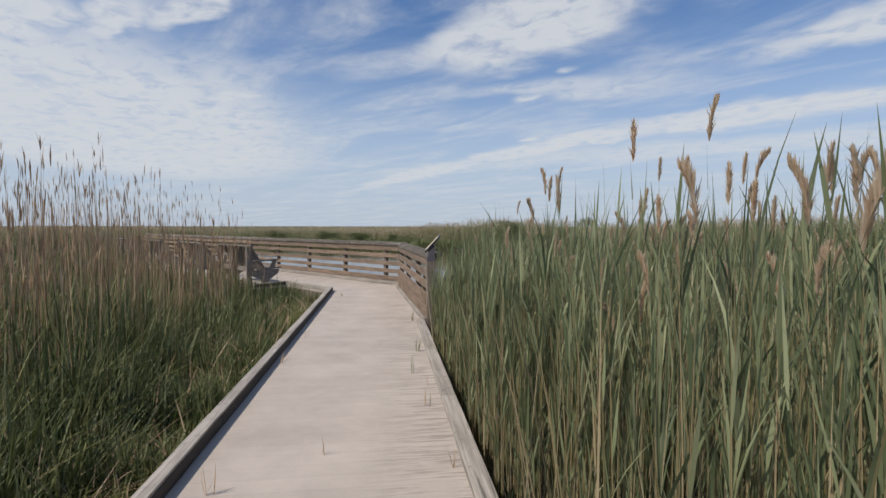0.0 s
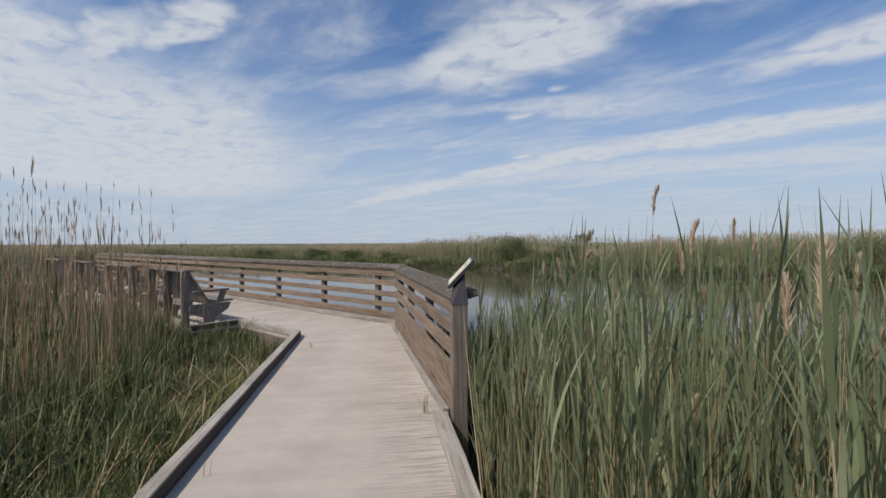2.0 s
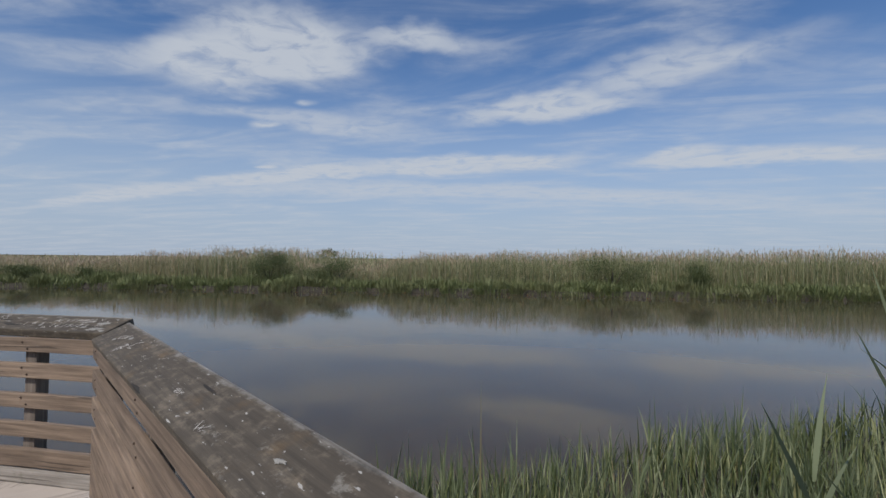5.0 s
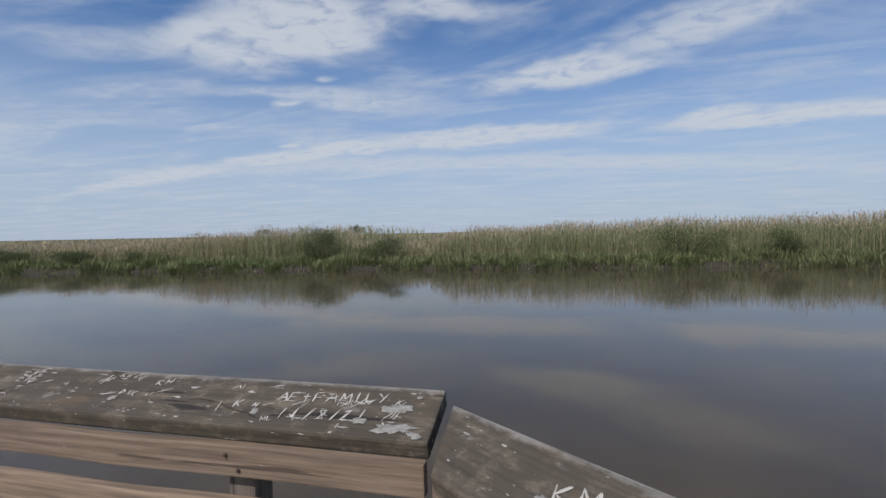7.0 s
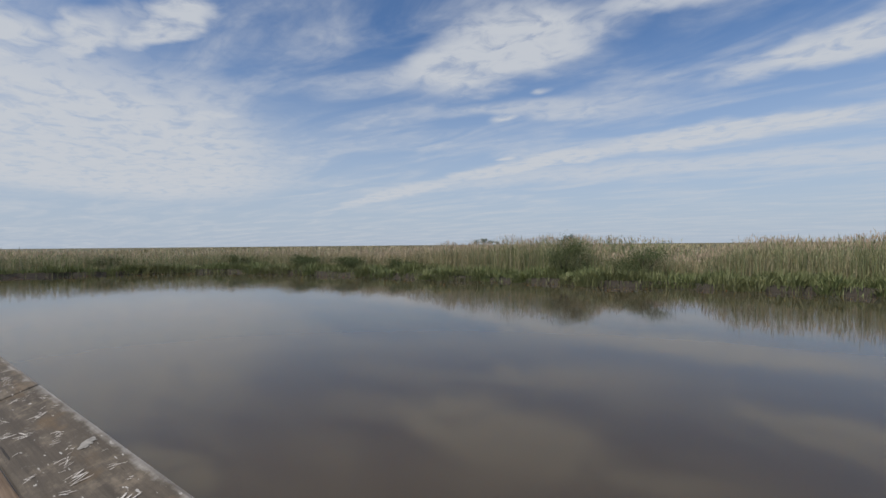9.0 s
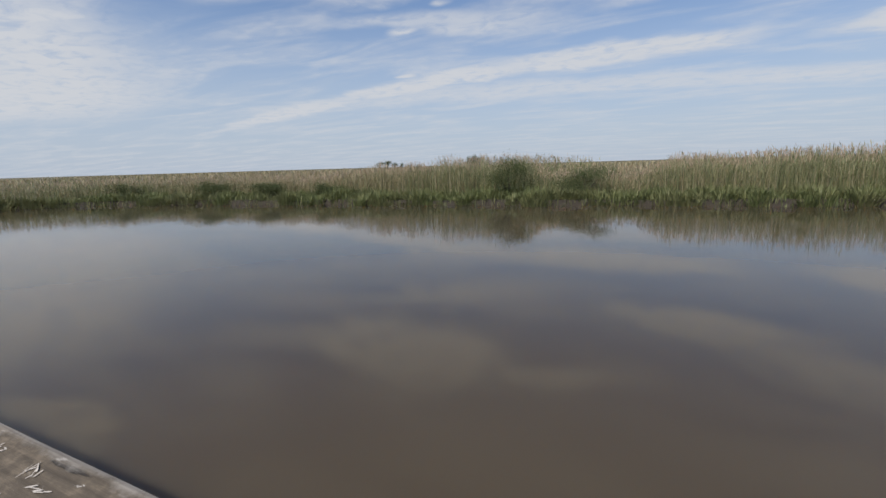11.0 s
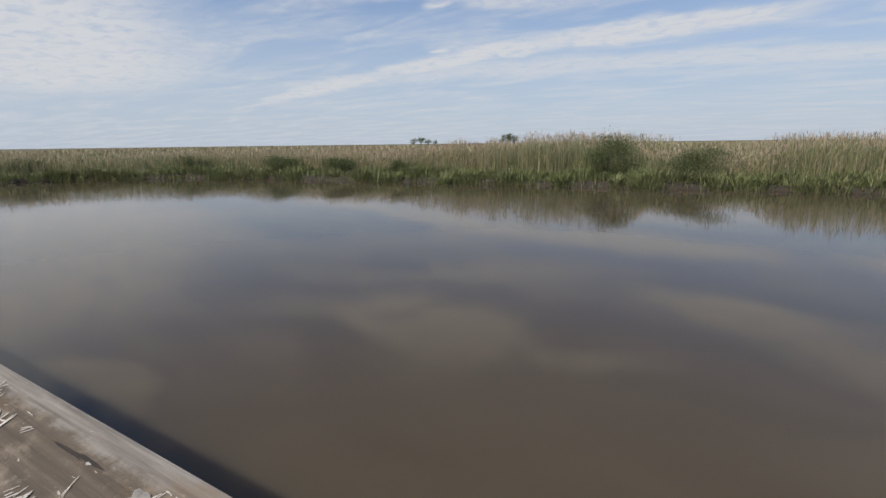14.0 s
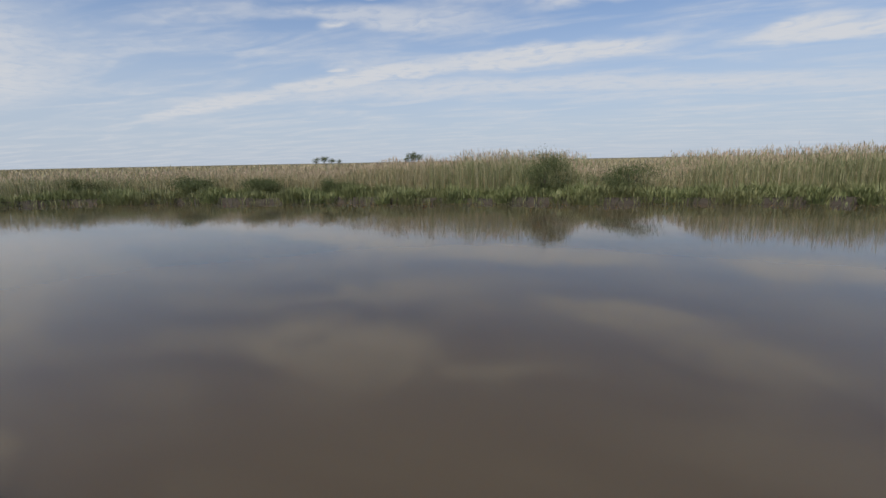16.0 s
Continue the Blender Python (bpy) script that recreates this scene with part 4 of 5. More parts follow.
def build_reeds():
    stems, leaves, plumes = [], [], []
    for count, s0, s1, n0, n1 in ((1600, -17, 2, 0.10, 0.7), (1900, -17, 3, 0.7, 1.8), (2600, -17, 6, 1.8, 4.5), (2600, -18, 10, 4.5, 11), (2000, -16, 14, 11, 30)):
        x, y, s, n = scatter(count, s0, s1, n0, n1)
        d = near_shore(x) - y
        keep = (d > 0.4) & (rng.random(count) < np.clip(d / 2.5, 0.15, 1)) & ((n > 0.3) | (s > -9.5)) & ((x - 3.6) ** 2 + (y + 2.85) ** 2 > 0.45)
        x, y, n = x[keep], y[keep], n[keep]
        z = ground_z(x, y) - 0.05
        top = reed_height(x, y) - 0.14 * (n < 0.8) + np.clip(rng.normal(-0.05, 0.16, len(x)), -0.6, 0.30)
        L = np.clip(top - z, 0.35, 3)
        m = len(x)
        base = np.stack([x, y, z], 1)
        az = rng.uniform(0, 2 * np.pi, m)
        lean, bend = rng.normal(0, 0.05, m), rng.normal(0, 0.05, m)
        w = np.full(m, 0.010 if n1 < 12 else 0.02)
        co, q = blades(base, az, lean, bend, L, w, 3, full=1.0)
        stems.append((co, q))
        co2, q2 = blades(base, az, lean, bend, L, w, 3, face=az, full=1.0)
        stems.append((co2, q2))
        far = n0 > 10
        for k in range(5 if far else 12):
            f = rng.uniform(0.2, np.where(n < 0.8, 0.86, 0.93), m)
            out = L * (lean * f + bend * f * f)
            p = base + np.stack([np.cos(az) * out, np.sin(az) * out, L * f], 1)
            la = rng.uniform(0, 2 * np.pi, m)
            ll = rng.uniform(0.22, 0.48, m) * (1.2 if far else 1)
            lw = rng.uniform(0.006, 0.0155, m) * (1.8 if far else 1.0)
            leaves.append(blades(p, la, rng.uniform(0.04, 0.26, m), rng.uniform(-0.08, 0.30, m) * (f < 0.9), ll, lw, 4, face=la + np.pi / 2 + rng.normal(0, 0.5, m)))
        # bloom on some of the tallest: feathery heads that lean to one side
        tall = np.where((L > 1.45) & (n > 0.45) & (rng.random(m) < np.where(near_shore(x) - y < 8.5, 0.13, 0.34) * np.where(n < 1.1, 0.5, 1.0)))[0]
        if len(tall):
            kt = len(tall)
            tp = base[tall] + np.stack([np.cos(az[tall]) * L[tall] * (lean + bend)[tall], np.sin(az[tall]) * L[tall] * (lean + bend)[tall], L[tall] * 0.95], 1)
            ext = np.where(rng.random(kt) < 0.35, rng.uniform(0.10, 0.27, kt), rng.uniform(-0.28, 0.12, kt))
            rise = np.maximum(ext, 0)
            stems.append(blades(tp, az[tall], np.zeros(kt), rng.normal(0, 0.1, kt), rise + 0.03, np.full(kt, 0.006), 1, full=1.0))
            tp[:, 2] += ext
            droop, tilt = rng.uniform(0, 2 * np.pi, kt), rng.uniform(0.02, 0.4, kt)
            size = rng.uniform(0.13, 0.24, kt)
            for k in range(170 if not far else 12):
                f = rng.random(kt)
                pp = tp.copy()
                pp[:, 2] += f * size * 0.85
                pp[:, 0] += np.cos(droop) * tilt * f * f * size
                pp[:, 1] += np.sin(droop) * tilt * f * f * size
                a = droop + rng.normal(0, 1.0, kt)
                long = size * (0.12 + 0.42 * np.sin(np.pi * np.clip(0.12 + 0.8 * f, 0, 1))) * rng.uniform(0.6, 1.15, kt)
                plumes.append(blades(pp, a, rng.uniform(0.03, 0.30, kt) * (1.15 - f), rng.uniform(0, 0.25, kt), long * (0.8 if not far else 1.6), rng.uniform(0.005, 0.010, kt) * (1 if not far else 3.2), 2))
    # dead pale canes among the green
    x, y, s, n = scatter(8500, -17, 4, 0.1, 4)
    keep = near_shore(x) - y > 0.5
    x, y = x[keep], y[keep]
    z = ground_z(x, y) - 0.05
    m = len(x)
    stems.append(blades(np.stack([x, y, z], 1), rng.uniform(0, 6.28, m), rng.normal(0, 0.12, m), rng.normal(0, 0.08, m), np.clip(reed_height(x, y) - z, 0.3, 3) * rng.uniform(0.2, 1.0, m), rng.uniform(0.006, 0.013, m), 3, full=1.0))
    cx = np.array([4.06, 4.25, 4.5, 2.34, 4.0])
    cy = np.array([-0.94, -1.25, -1.0, 0.24, -1.6])
    cz = ground_z(cx, cy)
    stems.append(blades(np.stack([cx, cy, cz], 1), np.array([2.6, 2.0, 0.5, 1.0, 3.0]), np.array([0.06, 0.03, 0.05, 0.0, -0.04]), np.array([0.05, 0.02, 0.0, 0.0, 0.06]), np.array([1.42, 1.25, 1.0, 0.72, 1.3]) - cz, np.array([0.011, 0.010, 0.010, 0.016, 0.009]), 5, full=1.0))
    stuff("reed_stems", stems, M_STEM, "straw coloured and green reed canes beside the boardwalk", "reeds")
    stuff("reed_leaves", leaves, M_REED, "dense green pointed reed leaves beside the boardwalk", "reeds")
    stuff("reed_plumes", plumes, M_PLUME, "tan feathery reed plumes above the leaves", "reeds")


def build_shore_grass():
    """Low grass that thins out into the water beside the approach railing."""
    grass, fresh = [], []
    for count, group, k in ((15000, grass, 1.0), (3000, fresh, 0.9)):
        x, y = rng.uniform(0.4, 11, count), rng.uniform(-2.5, 5, count)
        d = near_shore(x) - y
        n = x * RIGHT.x + y * RIGHT.y
        keep = (d > -0.35) & (d < 4.2) & (n > 0.12) & (np.sin(x * 2.7 + y) * np.sin(y * 3.1 - x) > -0.8)
        x, y, d = x[keep], y[keep], d[keep]
        m = len(x)
        L = rng.uniform(0.35, 0.72, m) * np.clip(0.75 + 0.16 * d, 0.5, 1.35) * k
        z = np.maximum(ground_z(x, y), -1.0) - 0.02
        group.append(blades(np.stack([x, y, z], 1), rng.uniform(0, 6.28, m), rng.normal(0, 0.16, m), rng.uniform(0, 0.45, m), L, rng.uniform(0.008, 0.02, m), 4, full=0.6))
    stuff("shore_grass", grass, M_GRASS, "dense low green grass at the water's edge", "grass")
    stuff("shore_grass_fresh", fresh, M_FRESH, "yellow green low grass blades at the water's edge", "grass")


def reed_plant(x, y, top, seed, leaves=11, spike=True):
    """One reed that stands clear of the rest: a cane with long pointed leaves in a fan."""
    g = np.random.default_rng(seed)
    z = float(ground_z(np.array([x]), np.array([y]))[0]) - 0.03
    t = thing("reed_plant", "tall pale green reed with long pointed leaves beside the railing", "reed", Matrix.Translation((x, y, z)), "reeds standing clear")
    h = top - z
    one = np.zeros(1)
    c1, q1 = blades(np.zeros((1, 3)), one, one + 0.02, one, one + h, one + 0.014, 4, full=1.0)
    c2, q2 = blades(np.zeros((1, 3)), one, one + 0.02, one, one + h, one + 0.014, 4, face=one, full=1.0)
    co, q = joined([(c1, q1), (c2, q2)])
    new("stem", arrays_mesh("stem", co, q, M_FRESHREED)).parent = t
    for k in range(leaves):
        f = 0.97 - 0.62 * k / leaves
        a = np.array([(k % 2) * math.pi + g.normal(0.1, 0.45)])
        co, q = blades(np.array([[0.02 * h * f, 0, h * f]]), a, one + g.uniform(0.15, 0.6), one + g.uniform(-0.05, 0.3), one + g.uniform(0.3, 0.46), one + g.uniform(0.020, 0.031), 6, face=a + np.pi / 2 + g.normal(0, 0.5), full=0.5)
        new("leaf", arrays_mesh("leaf", co, q, M_FRESHREED)).parent = t
    if spike:
        co, q = blades(np.array([[0.02 * h, 0, h * 0.97]]), one, one + 0.03, one, one + 0.42, one + 0.034, 6, full=0.5)
        new("leaf", arrays_mesh("leaf", co, q, M_FRESHREED)).parent = t
    return t


def grass_height(s, n):
    rise = np.clip((-n - 2.0) * 0.62, 0, 1.65) * np.where(n > -7.5, np.interp(s, (-7, -2.5, 1), (1, 0.42, 0.5)), 1.0)
    return -0.02 + rise


def build_left_marsh():
    grass, dry, heads, bright = [], [], [], []
    for count, s0, s1, n0, n1, wk in ((11000, -16, -0.6, -2.6, -1.86, 1), (19000, -16, 0, -4.4, -2.6, 1.15), (15000, -18, 3, -8.5, -4.4, 1.5), (9000, -20, 8, -18, -8.5, 2.6)):
        x, y, s, n = scatter(count, s0, s1, n0, n1)
        off_deck = ~(((y > -2.04) & (x < 0.2)) | ((y > BACK - 0.06) & (x < -2.3) & (x > DECK_END))) & (y < np.where(x > -2.4, -2.0, near_shore(x) - 0.1))
        patchy = np.sin(x * 4.1 + 1 + y) * np.sin(y * 3.7 - x) > -0.45
        keep = off_deck & patchy
        x, y, s, n = x[keep], y[keep], s[keep], n[keep]
        m = len(x)
        z = ground_z(x, y) - 0.03
        clump = np.sin(3.1 * x + 1.3 * y) * np.sin(2.3 * y - 1.7 * x) + 0.6 * np.sin(7.3 * x - 2.1 * y) * np.sin(6.1 * y + 3.3 * x)
        top = grass_height(s, n) * rng.uniform(0.5, 1.0, m) * (0.88 + 0.22 * clump) + 0.10 * clump
        L = np.clip(top - z, 0.25, 2.2) * rng.uniform(0.8, 1.12, m)
        grass.append(blades(np.stack([x, y, z], 1), rng.uniform(0, 6.28, m), rng.normal(0, 0.18, m), rng.uniform(0.0, 0.5, m), L, rng.uniform(0.008, 0.027, m) * wk, 4, full=0.6))
        j = rng.choice(m, m // 5, replace=False)
        bright.append(blades(np.stack([x, y, z], 1)[j], rng.uniform(0, 6.28, len(j)), rng.normal(0, 0.25, len(j)), rng.uniform(0.2, 0.95, len(j)), L[j] * rng.uniform(0.85, 1.15, len(j)), rng.uniform(0.008, 0.018, len(j)) * wk, 5, full=0.6))
        k = int(m * 0.20)
        i = rng.choice(m, k, replace=False)
        i = i[n[i] < -2.9 - 0.9 * rng.random(len(i))]
        k = len(i)
        far = np.clip((-n[i] - 2.4) / 2.5, 0, 1)
        H = (np.clip(top[i], 0, 2) - z[i]) * rng.uniform(0.6, 1.1, k) + far * rng.uniform(0, 1.75, k) ** 1.35
        p = np.stack([x[i], y[i], z[i]], 1)
        az, lean, bend = rng.uniform(0, 6.28, k), rng.normal(0, 0.08, k), rng.normal(0, 0.05, k)
        dry.append(blades(p, az, lean, bend, H, rng.uniform(0.006, 0.012, k) * wk ** 0.7, 3, full=1.0))
        tall = H > 1.35
        t = p[tall] + np.stack([np.cos(az) * H * (lean + bend), np.sin(az) * H * (lean + bend), H * 0.93], 1)[tall]
        for _ in range(3):
            kk = len(t)
            heads.append(blades(t, rng.uniform(0, 6.28, kk), rng.normal(0, 0.08, kk), rng.normal(0, 0.1, kk), rng.uniform(0.12, 0.28, kk), rng.uniform(0.008, 0.018, kk), 2))
    # fallen dead leaves and low tufts by the kerb
    x, y, s, n = scatter(2200, -15, -1, -3.4, -1.9)
    m = len(x)
    dry.append(blades(np.stack([x, y, ground_z(x, y) + rng.uniform(0, 0.3, m)], 1), rng.uniform(0, 6.28, m), rng.uniform(0.3, 1.2, m), rng.uniform(0, 0.6, m), rng.uniform(0.15, 0.5, m), rng.uniform(0.006, 0.014, m), 3))
    stuff("marsh_grass", grass, M_GRASS, "dense dark green marsh grass beside the kerb", "grass")
    # yellow green tufts close to the kerb
    for _ in range(210):
        cs, cn = rng.uniform(-12.5, -1.5), -1.98 - rng.exponential(0.4)
        k = 70
        c = wp(cs, cn)
        bx, by = c.x + rng.normal(0, 0.05, k), c.y + rng.normal(0, 0.05, k)
        bright.append(blades(np.stack([bx, by, ground_z(bx, by)], 1), rng.uniform(0, 6.28, k), rng.normal(0, 0.3, k), rng.uniform(0.2, 0.9, k), rng.uniform(0.22, 0.55, k), rng.uniform(0.007, 0.016, k), 5, full=0.6))
    stuff("marsh_grass_fresh", bright, M_FRESH, "yellow green arching grass blades in the marsh", "grass")
    stuff("dry_stalks", dry, M_DRY, "thin reddish brown dead stalks standing in marsh grass", "dry grass")
    stuff("seed_heads", heads, M_DRY, "small brown seed heads on tall dead stalks", "dry grass")


def build_far_bank():
    reeds, straw, tops, low = [], [], [], []
    stretch = [-85, -40, -29, -24.5, -19.6, -14.4, -13.2, -8.4, -6.0, -2, 6, 14, 22, 40, 60]
    swells = [1.6, 1.6, 1.6, 2.3, 2.6, 2.55, 1.35, 1.35, 2.2, 2.35, 2.6, 2.6, 2.75, 2.8, 2.8]
    for count, d0, d1, k in ((20000, 3.1, 5.6, 0.6), (14000, 5.6, 11, 0.85), (9000, 11, 28, 1.5)):
        x = rng.uniform(-85, 60, count)
        y = far_shore(x) + rng.uniform(d0, d1, count)
        z = ground_z(x, y) - 0.05
        H = np.interp(x, stretch, swells) * rng.uniform(0.72, 1.0, count) * (1 + 0.06 * np.sin(x * 0.9 + 0.6) + 0.06 * np.sin(x * 2.3 + y))
        pale = rng.random(count) < np.interp(x, [-85, -45, -36, -24, -19, -13.5, -9, 0, 60], [0.35, 0.35, 0.8, 0.75, 0.22, 0.3, 0.55, 0.25, 0.35])
        p = np.stack([x, y, z], 1)
        for group, pick in ((straw, pale), (reeds, ~pale)):
            q, h, m = p[pick], H[pick], int(pick.sum())
            group.append(blades(q, rng.uniform(0, 6.28, m), rng.normal(0, 0.06, m), rng.normal(0, 0.08, m), h, rng.uniform(0.02, 0.05, m) * k, 3, full=0.9))
            for _ in range(3):
                f = rng.uniform(0.25, 0.95, m)
                pl = q.copy()
                pl[:, 2] += h * f
                group.append(blades(pl, rng.uniform(0, 6.28, m), rng.uniform(0.1, 0.5, m), rng.uniform(0, 0.5, m), rng.uniform(0.25, 0.55, m), rng.uniform(0.02, 0.05, m) * k, 2))
        i = np.where(rng.random(count) < 0.75)[0]
        t = p[i].copy()
        t[:, 2] += H[i] * 0.95
        tops.append(blades(t, rng.uniform(0, 6.28, len(i)), rng.normal(0, 0.1, len(i)), rng.normal(0, 0.2, len(i)), rng.uniform(0.14, 0.36, len(i)), rng.uniform(0.02, 0.05, len(i)) * k, 2))
    for _ in range(700):
        cx = rng.uniform(-80, 55)
        cy = far_shore(cx) + rng.uniform(0.1, 3.2)
        r, h, m = rng.uniform(0.35, 0.8), rng.uniform(0.45, 1.05), 110
        a, rad = rng.uniform(0, 6.28, m), r * np.sqrt(rng.random(m))
        bx, by = cx + np.cos(a) * rad, cy + np.sin(a) * rad
        bz = np.maximum(ground_z(bx, by), WATER_Z - 0.02)
        hh = h * np.sqrt(np.clip(1.15 - (rad / r) ** 2, 0.12, 1)) * rng.uniform(0.65, 1.05, m)
        low.append(blades(np.stack([bx, by, bz], 1), a + rng.normal(0, 0.7, m), 0.35 * rad / r + rng.normal(0, 0.1, m), rng.uniform(0, 0.5, m), hh, rng.uniform(0.025, 0.06, m), 3))
    count = 42000
    x = rng.uniform(-85, 60, count)
    dd = rng.uniform(-0.05, 3.6, count)
    y = far_shore(x) + dd
    low.append(blades(np.stack([x, y, ground_z(x, y)], 1), rng.uniform(0, 6.28, count), rng.normal(0, 0.25, count), rng.uniform(0, 0.5, count), rng.uniform(0.3, 0.8, count) * (0.8 + 0.3 * np.sin(x * 1.9 + dd)), rng.uniform(0.025, 0.055, count), 3))
    # open marsh behind
    count = 18000
    r = 28 + 420 * rng.random(count) ** 2
    x = rng.uniform(-1, 1, count) * (60 + r * 1.3) - 10
    y = far_shore(x) + r
    p = np.stack([x, y, ground_z(x, y)], 1)
    straw.append(blades(p, rng.uniform(0, 6.28, count), rng.normal(0, 0.2, count), rng.normal(0, 0.2, count), rng.uniform(0.8, 1.6, count), 0.05 + r * 0.004 * rng.random(count), 2, full=0.9))
    stuff("far_reeds", reeds, M_FARREED, "tall green reeds along the far river bank", "reeds")
    stuff("far_straw_reeds", straw, M_FARSTRAW, "straw coloured reeds along the far river bank", "reeds")
    stuff("far_plumes", tops, M_FARTOP, "pale tan plumes on the far bank reeds", "reeds")
    stuff("bank_growth", low, M_FARLOW, "low rounded green growth hanging over the muddy far bank", "grass")


def leaf_cloud(count, centre, radius, size, seed):
    """Small leaves in uneven clumps about a centre."""
    g = np.random.default_rng(seed)
    lumps = g.normal(0, 1, (16, 3))
    lumps /= np.linalg.norm(lumps, axis=1)[:, None]
    lumps *= g.uniform(0.25, 0.95, (16, 1))
    which = g.integers(0, 16, count)
    p = lumps[which] + g.normal(0, 0.22, (count, 3))
    p = np.array(centre) + p * np.array(radius)
    return blades(p, g.uniform(0, 6.28, count), g.normal(0, 0.8, count), g.normal(0, 0.4, count), g.uniform(0.6, 1.3, count) * size, g.uniform(0.4, 0.8, count) * size, 2, face=g.uniform(0, 6.28, count))


def shrub(name, label, category, x, y, radius, height, leaves, size, seed, trunk=0.05, group=""):
    z = float(ground_z(np.array([x]), np.array([y]))[0])
    t = thing(name, label, category, Matrix.Translation((x, y, z)), group)
    rnd = random.Random(seed)
    bm = bmesh.new()
    for k in range(5):
        a = rnd.uniform(0, 6.28)
        tip = Vector((math.cos(a) * radius * 0.5, math.sin(a) * radius * 0.5, height * rnd.uniform(0.55, 0.8))) if k else Vector((0, 0, height * 0.75))
        ring0 = [bm.verts.new((trunk * math.cos(i * 1.2566), trunk * math.sin(i * 1.2566), -0.1)) for i in range(5)]
        ring1 = [bm.verts.new(tip * 0.5 + Vector((0.6 * trunk * math.cos(i * 1.2566), 0.6 * trunk * math.sin(i * 1.2566), 0.1 * height))) for i in range(5)]
        end = bm.verts.new(tip)
        for i in range(5):
            bm.faces.new((ring0[i], ring0[(i + 1) % 5], ring1[(i + 1) % 5], ring1[i]))
            bm.faces.new((ring1[i], ring1[(i + 1) % 5], end))
    part("trunk", bm, M_BARK, t)
    co, q = leaf_cloud(leaves, (0, 0, height * 0.55), (radius, radius, height * 0.5), size, seed)
    c = new("crown", arrays_mesh("crown", co, q, M_SHRUB))
    c.parent = t
    return t


build_reeds()
build_shore_grass()
for k, (x, y, top, count) in enumerate(((3.72, -1.2, 1.30, 15), (3.98, -1.05, 1.02, 9), (3.60, -0.95, 0.78, 8), (4.35, -0.6, 0.85, 8), (4.1, -1.45, 0.7, 8))):
    reed_plant(x, y, top, 200 + k, count, k < 2)
build_left_marsh()
build_far_bank()
for k, (x, y, r, h) in enumerate(((-15.2, 27.4, 1.65, 2.5), (-10.7, 28.0, 1.75, 1.9), (7.9, 29.4, 2.3, 2.4), (13.0, 29.9, 1.1, 1.7), (-38, 24.2, 1.6, 1.3), (-33, 25.2, 1.5, 1.2), (-28, 26.0, 1.3, 1.1), (-47, 23.0, 1.8, 1.3), (-54, 14, 1.6, 1.4))):
    shrub("shrub", "dark green rounded shrub among reeds on the far bank", "shrub", x, y, r, h * 0.9, 9000, 0.065, 30 + k, group="shrubs on the far bank")
for k, (x, y, r, h) in enumerate(((-250, 560, 7, 10.5), (-242, 562, 6, 8.5), (-258, 563, 5, 7.0), (-400, 591, 7, 9.0), (-412, 590, 6, 7.0), (-388, 593, 6, 6.5), (-378, 596, 4, 5))):
    shrub("tree", "small dark tree standing far off in the open marsh", "tree", x, y, r, h * 1.05 + 1.4, 1500, 0.08 * h, 60 + k, 0.2, group="distant trees")


def tuft(x, y, z, count, tall, spread, seed, label, mat):
    """A small clump of blades growing through a joint of the deck."""
    g = np.random.default_rng(seed)
    base = np.stack([g.normal(0, 0.015, count), g.normal(0, 0.015, count), np.zeros(count)], 1)
    co, q = blades(base, g.uniform(0, 6.28, count), g.normal(0, spread, count), g.uniform(0, spread, count), g.uniform(0.5, 1.0, count) * tall, g.uniform(0.004, 0.008, count), 4, full=0.6)
    ob = new("grass_tuft", arrays_mesh("grass_tuft", co, q, mat))
    ob.matrix_world = pose(x, y, z)
    return tagged(ob, label, "grass", group="tufts on the boardwalk")


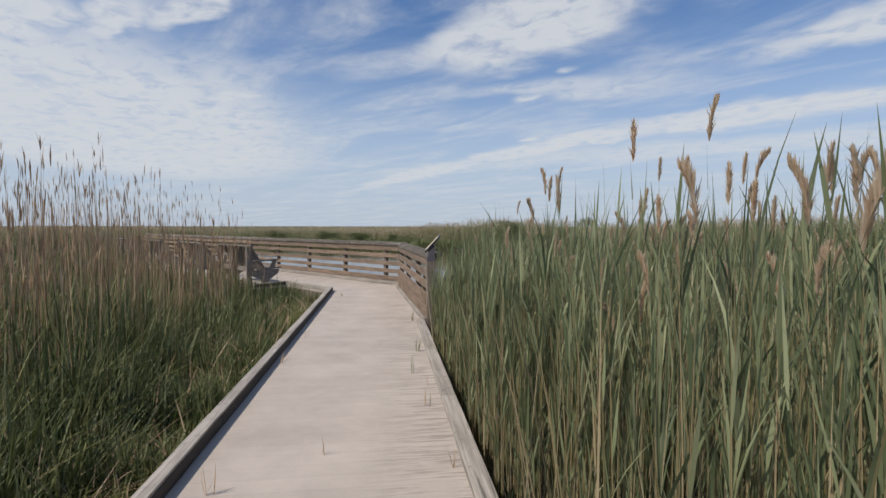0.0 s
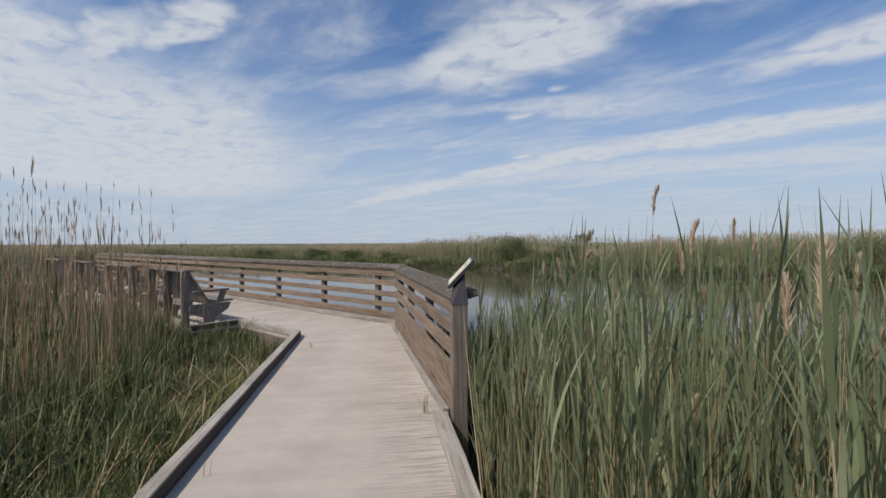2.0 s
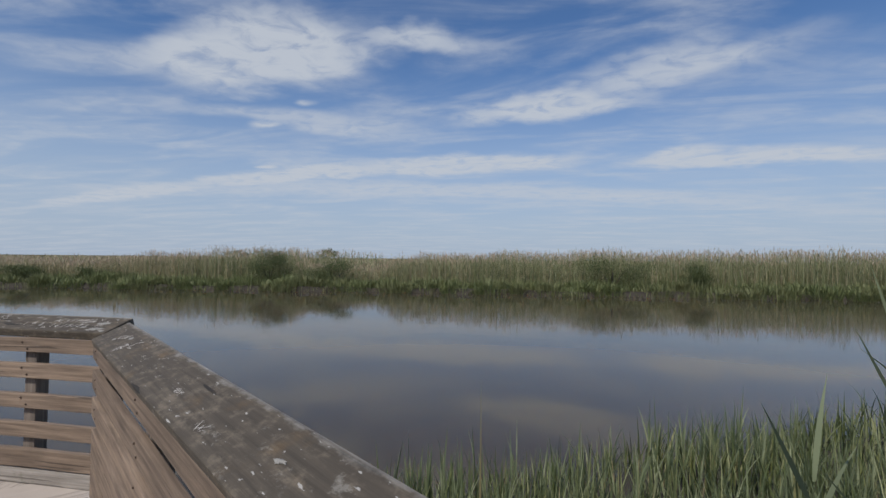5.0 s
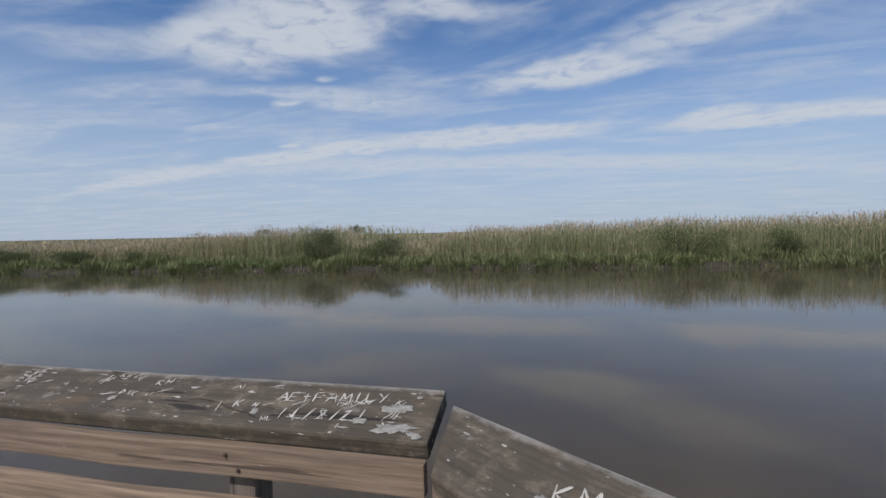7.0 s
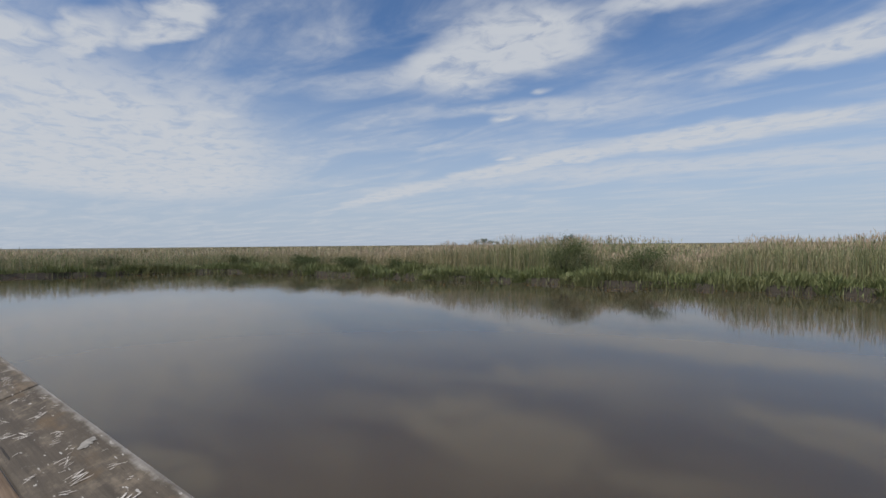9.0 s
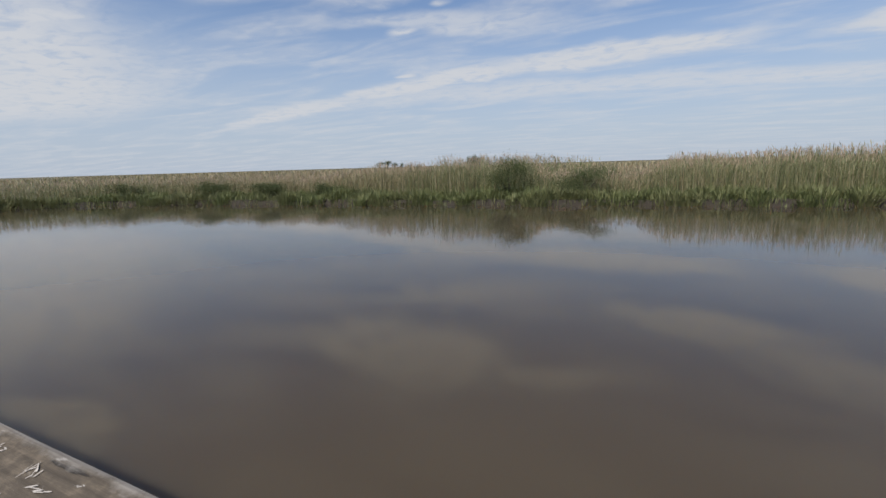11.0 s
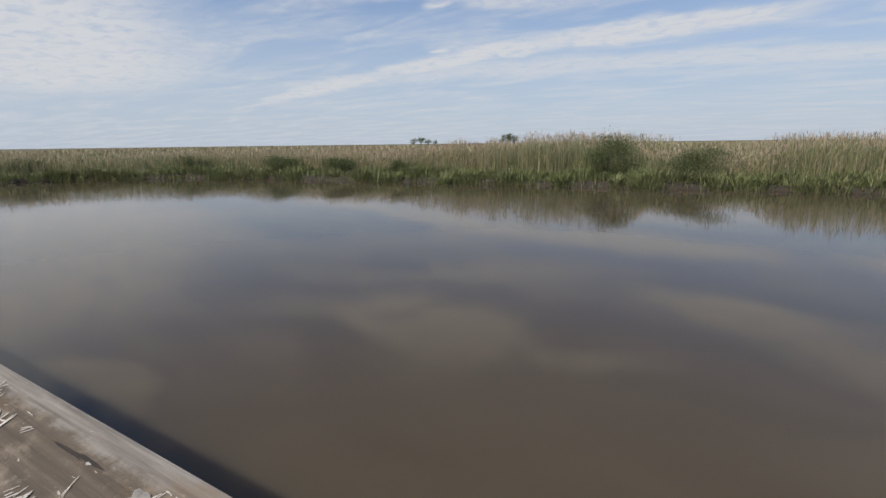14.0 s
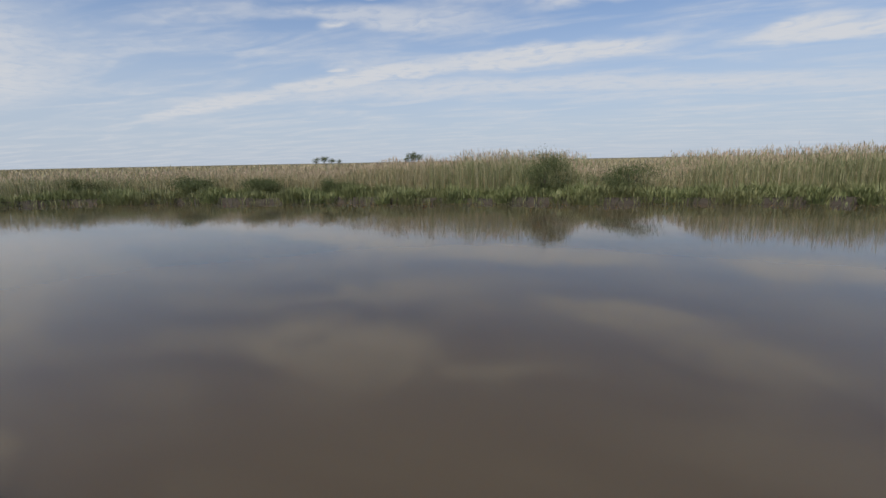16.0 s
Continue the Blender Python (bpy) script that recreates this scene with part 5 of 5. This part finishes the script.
for k, (s, n, count, tall, spread, dead) in enumerate(((-9.15, -1.52, 5, 0.24, 0.6, 1), (-8.75, -0.95, 3, 0.16, 0.25, 1), (-7.1, -0.28, 5, 0.26, 0.3, 0), (-6.3, -0.17, 9, 0.26, 0.3, 0), (-8.0, -0.2, 4, 0.2, 0.3, 1), (-7.5, -0.16, 3, 0.22, 0.3, 1), (-6.6, -1.66, 6, 0.2, 0.8, 1), (-5.4, -1.6, 3, 0.16, 0.2, 1), (-1.75, -1.45, 7, 0.16, 0.7, 1), (-9.0, -0.14, 5, 0.16, 0.4, 1), (-4.5, -0.14, 8, 0.3, 0.3, 0), (-11.2, -0.15, 5, 0.2, 0.3, 0))):
    p = wp(s, n)
    tuft(p.x, p.y, 0.0, count, tall, spread, 80 + k, "small dry grass tuft lying on the deck" if dead else "small green grass tuft growing through the deck", M_DRY if dead else M_GRASS)


# ---- deck planks ----
def build_planks():
    deck = thing("boardwalk_deck", "bleached sandy timber planks of the boardwalk deck", "boardwalk", kind="structure")
    shared = {}
    pitch, thick = 0.145, 0.04

    def lay(length, m, name="plank"):
        key = round(length, 2)
        if key not in shared:
            shared[key] = mesh_of("plank", board(key, pitch - 0.0008, thick, 0.0009), M_DECK)
        ob = new(name, shared[key])
        ob.parent = deck
        ob.matrix_local = m
    turn = math.atan2(RIGHT.y, RIGHT.x)
    # approach: planks run across it
    s = -25.9
    while s < 0.5:
        n0, n1 = DECK_L, DECK_R
        # the left edge ends where the platform begins
        if s > 0:
            n0, n1 = (-0.62 + 0.7453 * s) / 0.6667, -0.894 * s
        elif s > -0.95:
            n0 = (-1.92 - AHEAD.y * s) / RIGHT.y + 0.0
            n0 = max(DECK_L, n0)
        c = wp(s, (n0 + n1) / 2, -thick / 2)
        if n1 - n0 > 0.3:
            lay(n1 - n0, Matrix.Translation(c) @ Matrix.Rotation(turn, 4, "Z"))
        s += pitch
    # platform: planks run from the back to the river
    x = -0.47
    while x > DECK_END - 0.05:
        y0 = -2.0 if x > -2.33 else BACK
        lay(0.0 - y0, Matrix.Translation((x, y0 / 2, -thick / 2 - 0.004)) @ Matrix.Rotation(math.pi / 2, 4, "Z"))
        x -= pitch


build_planks()
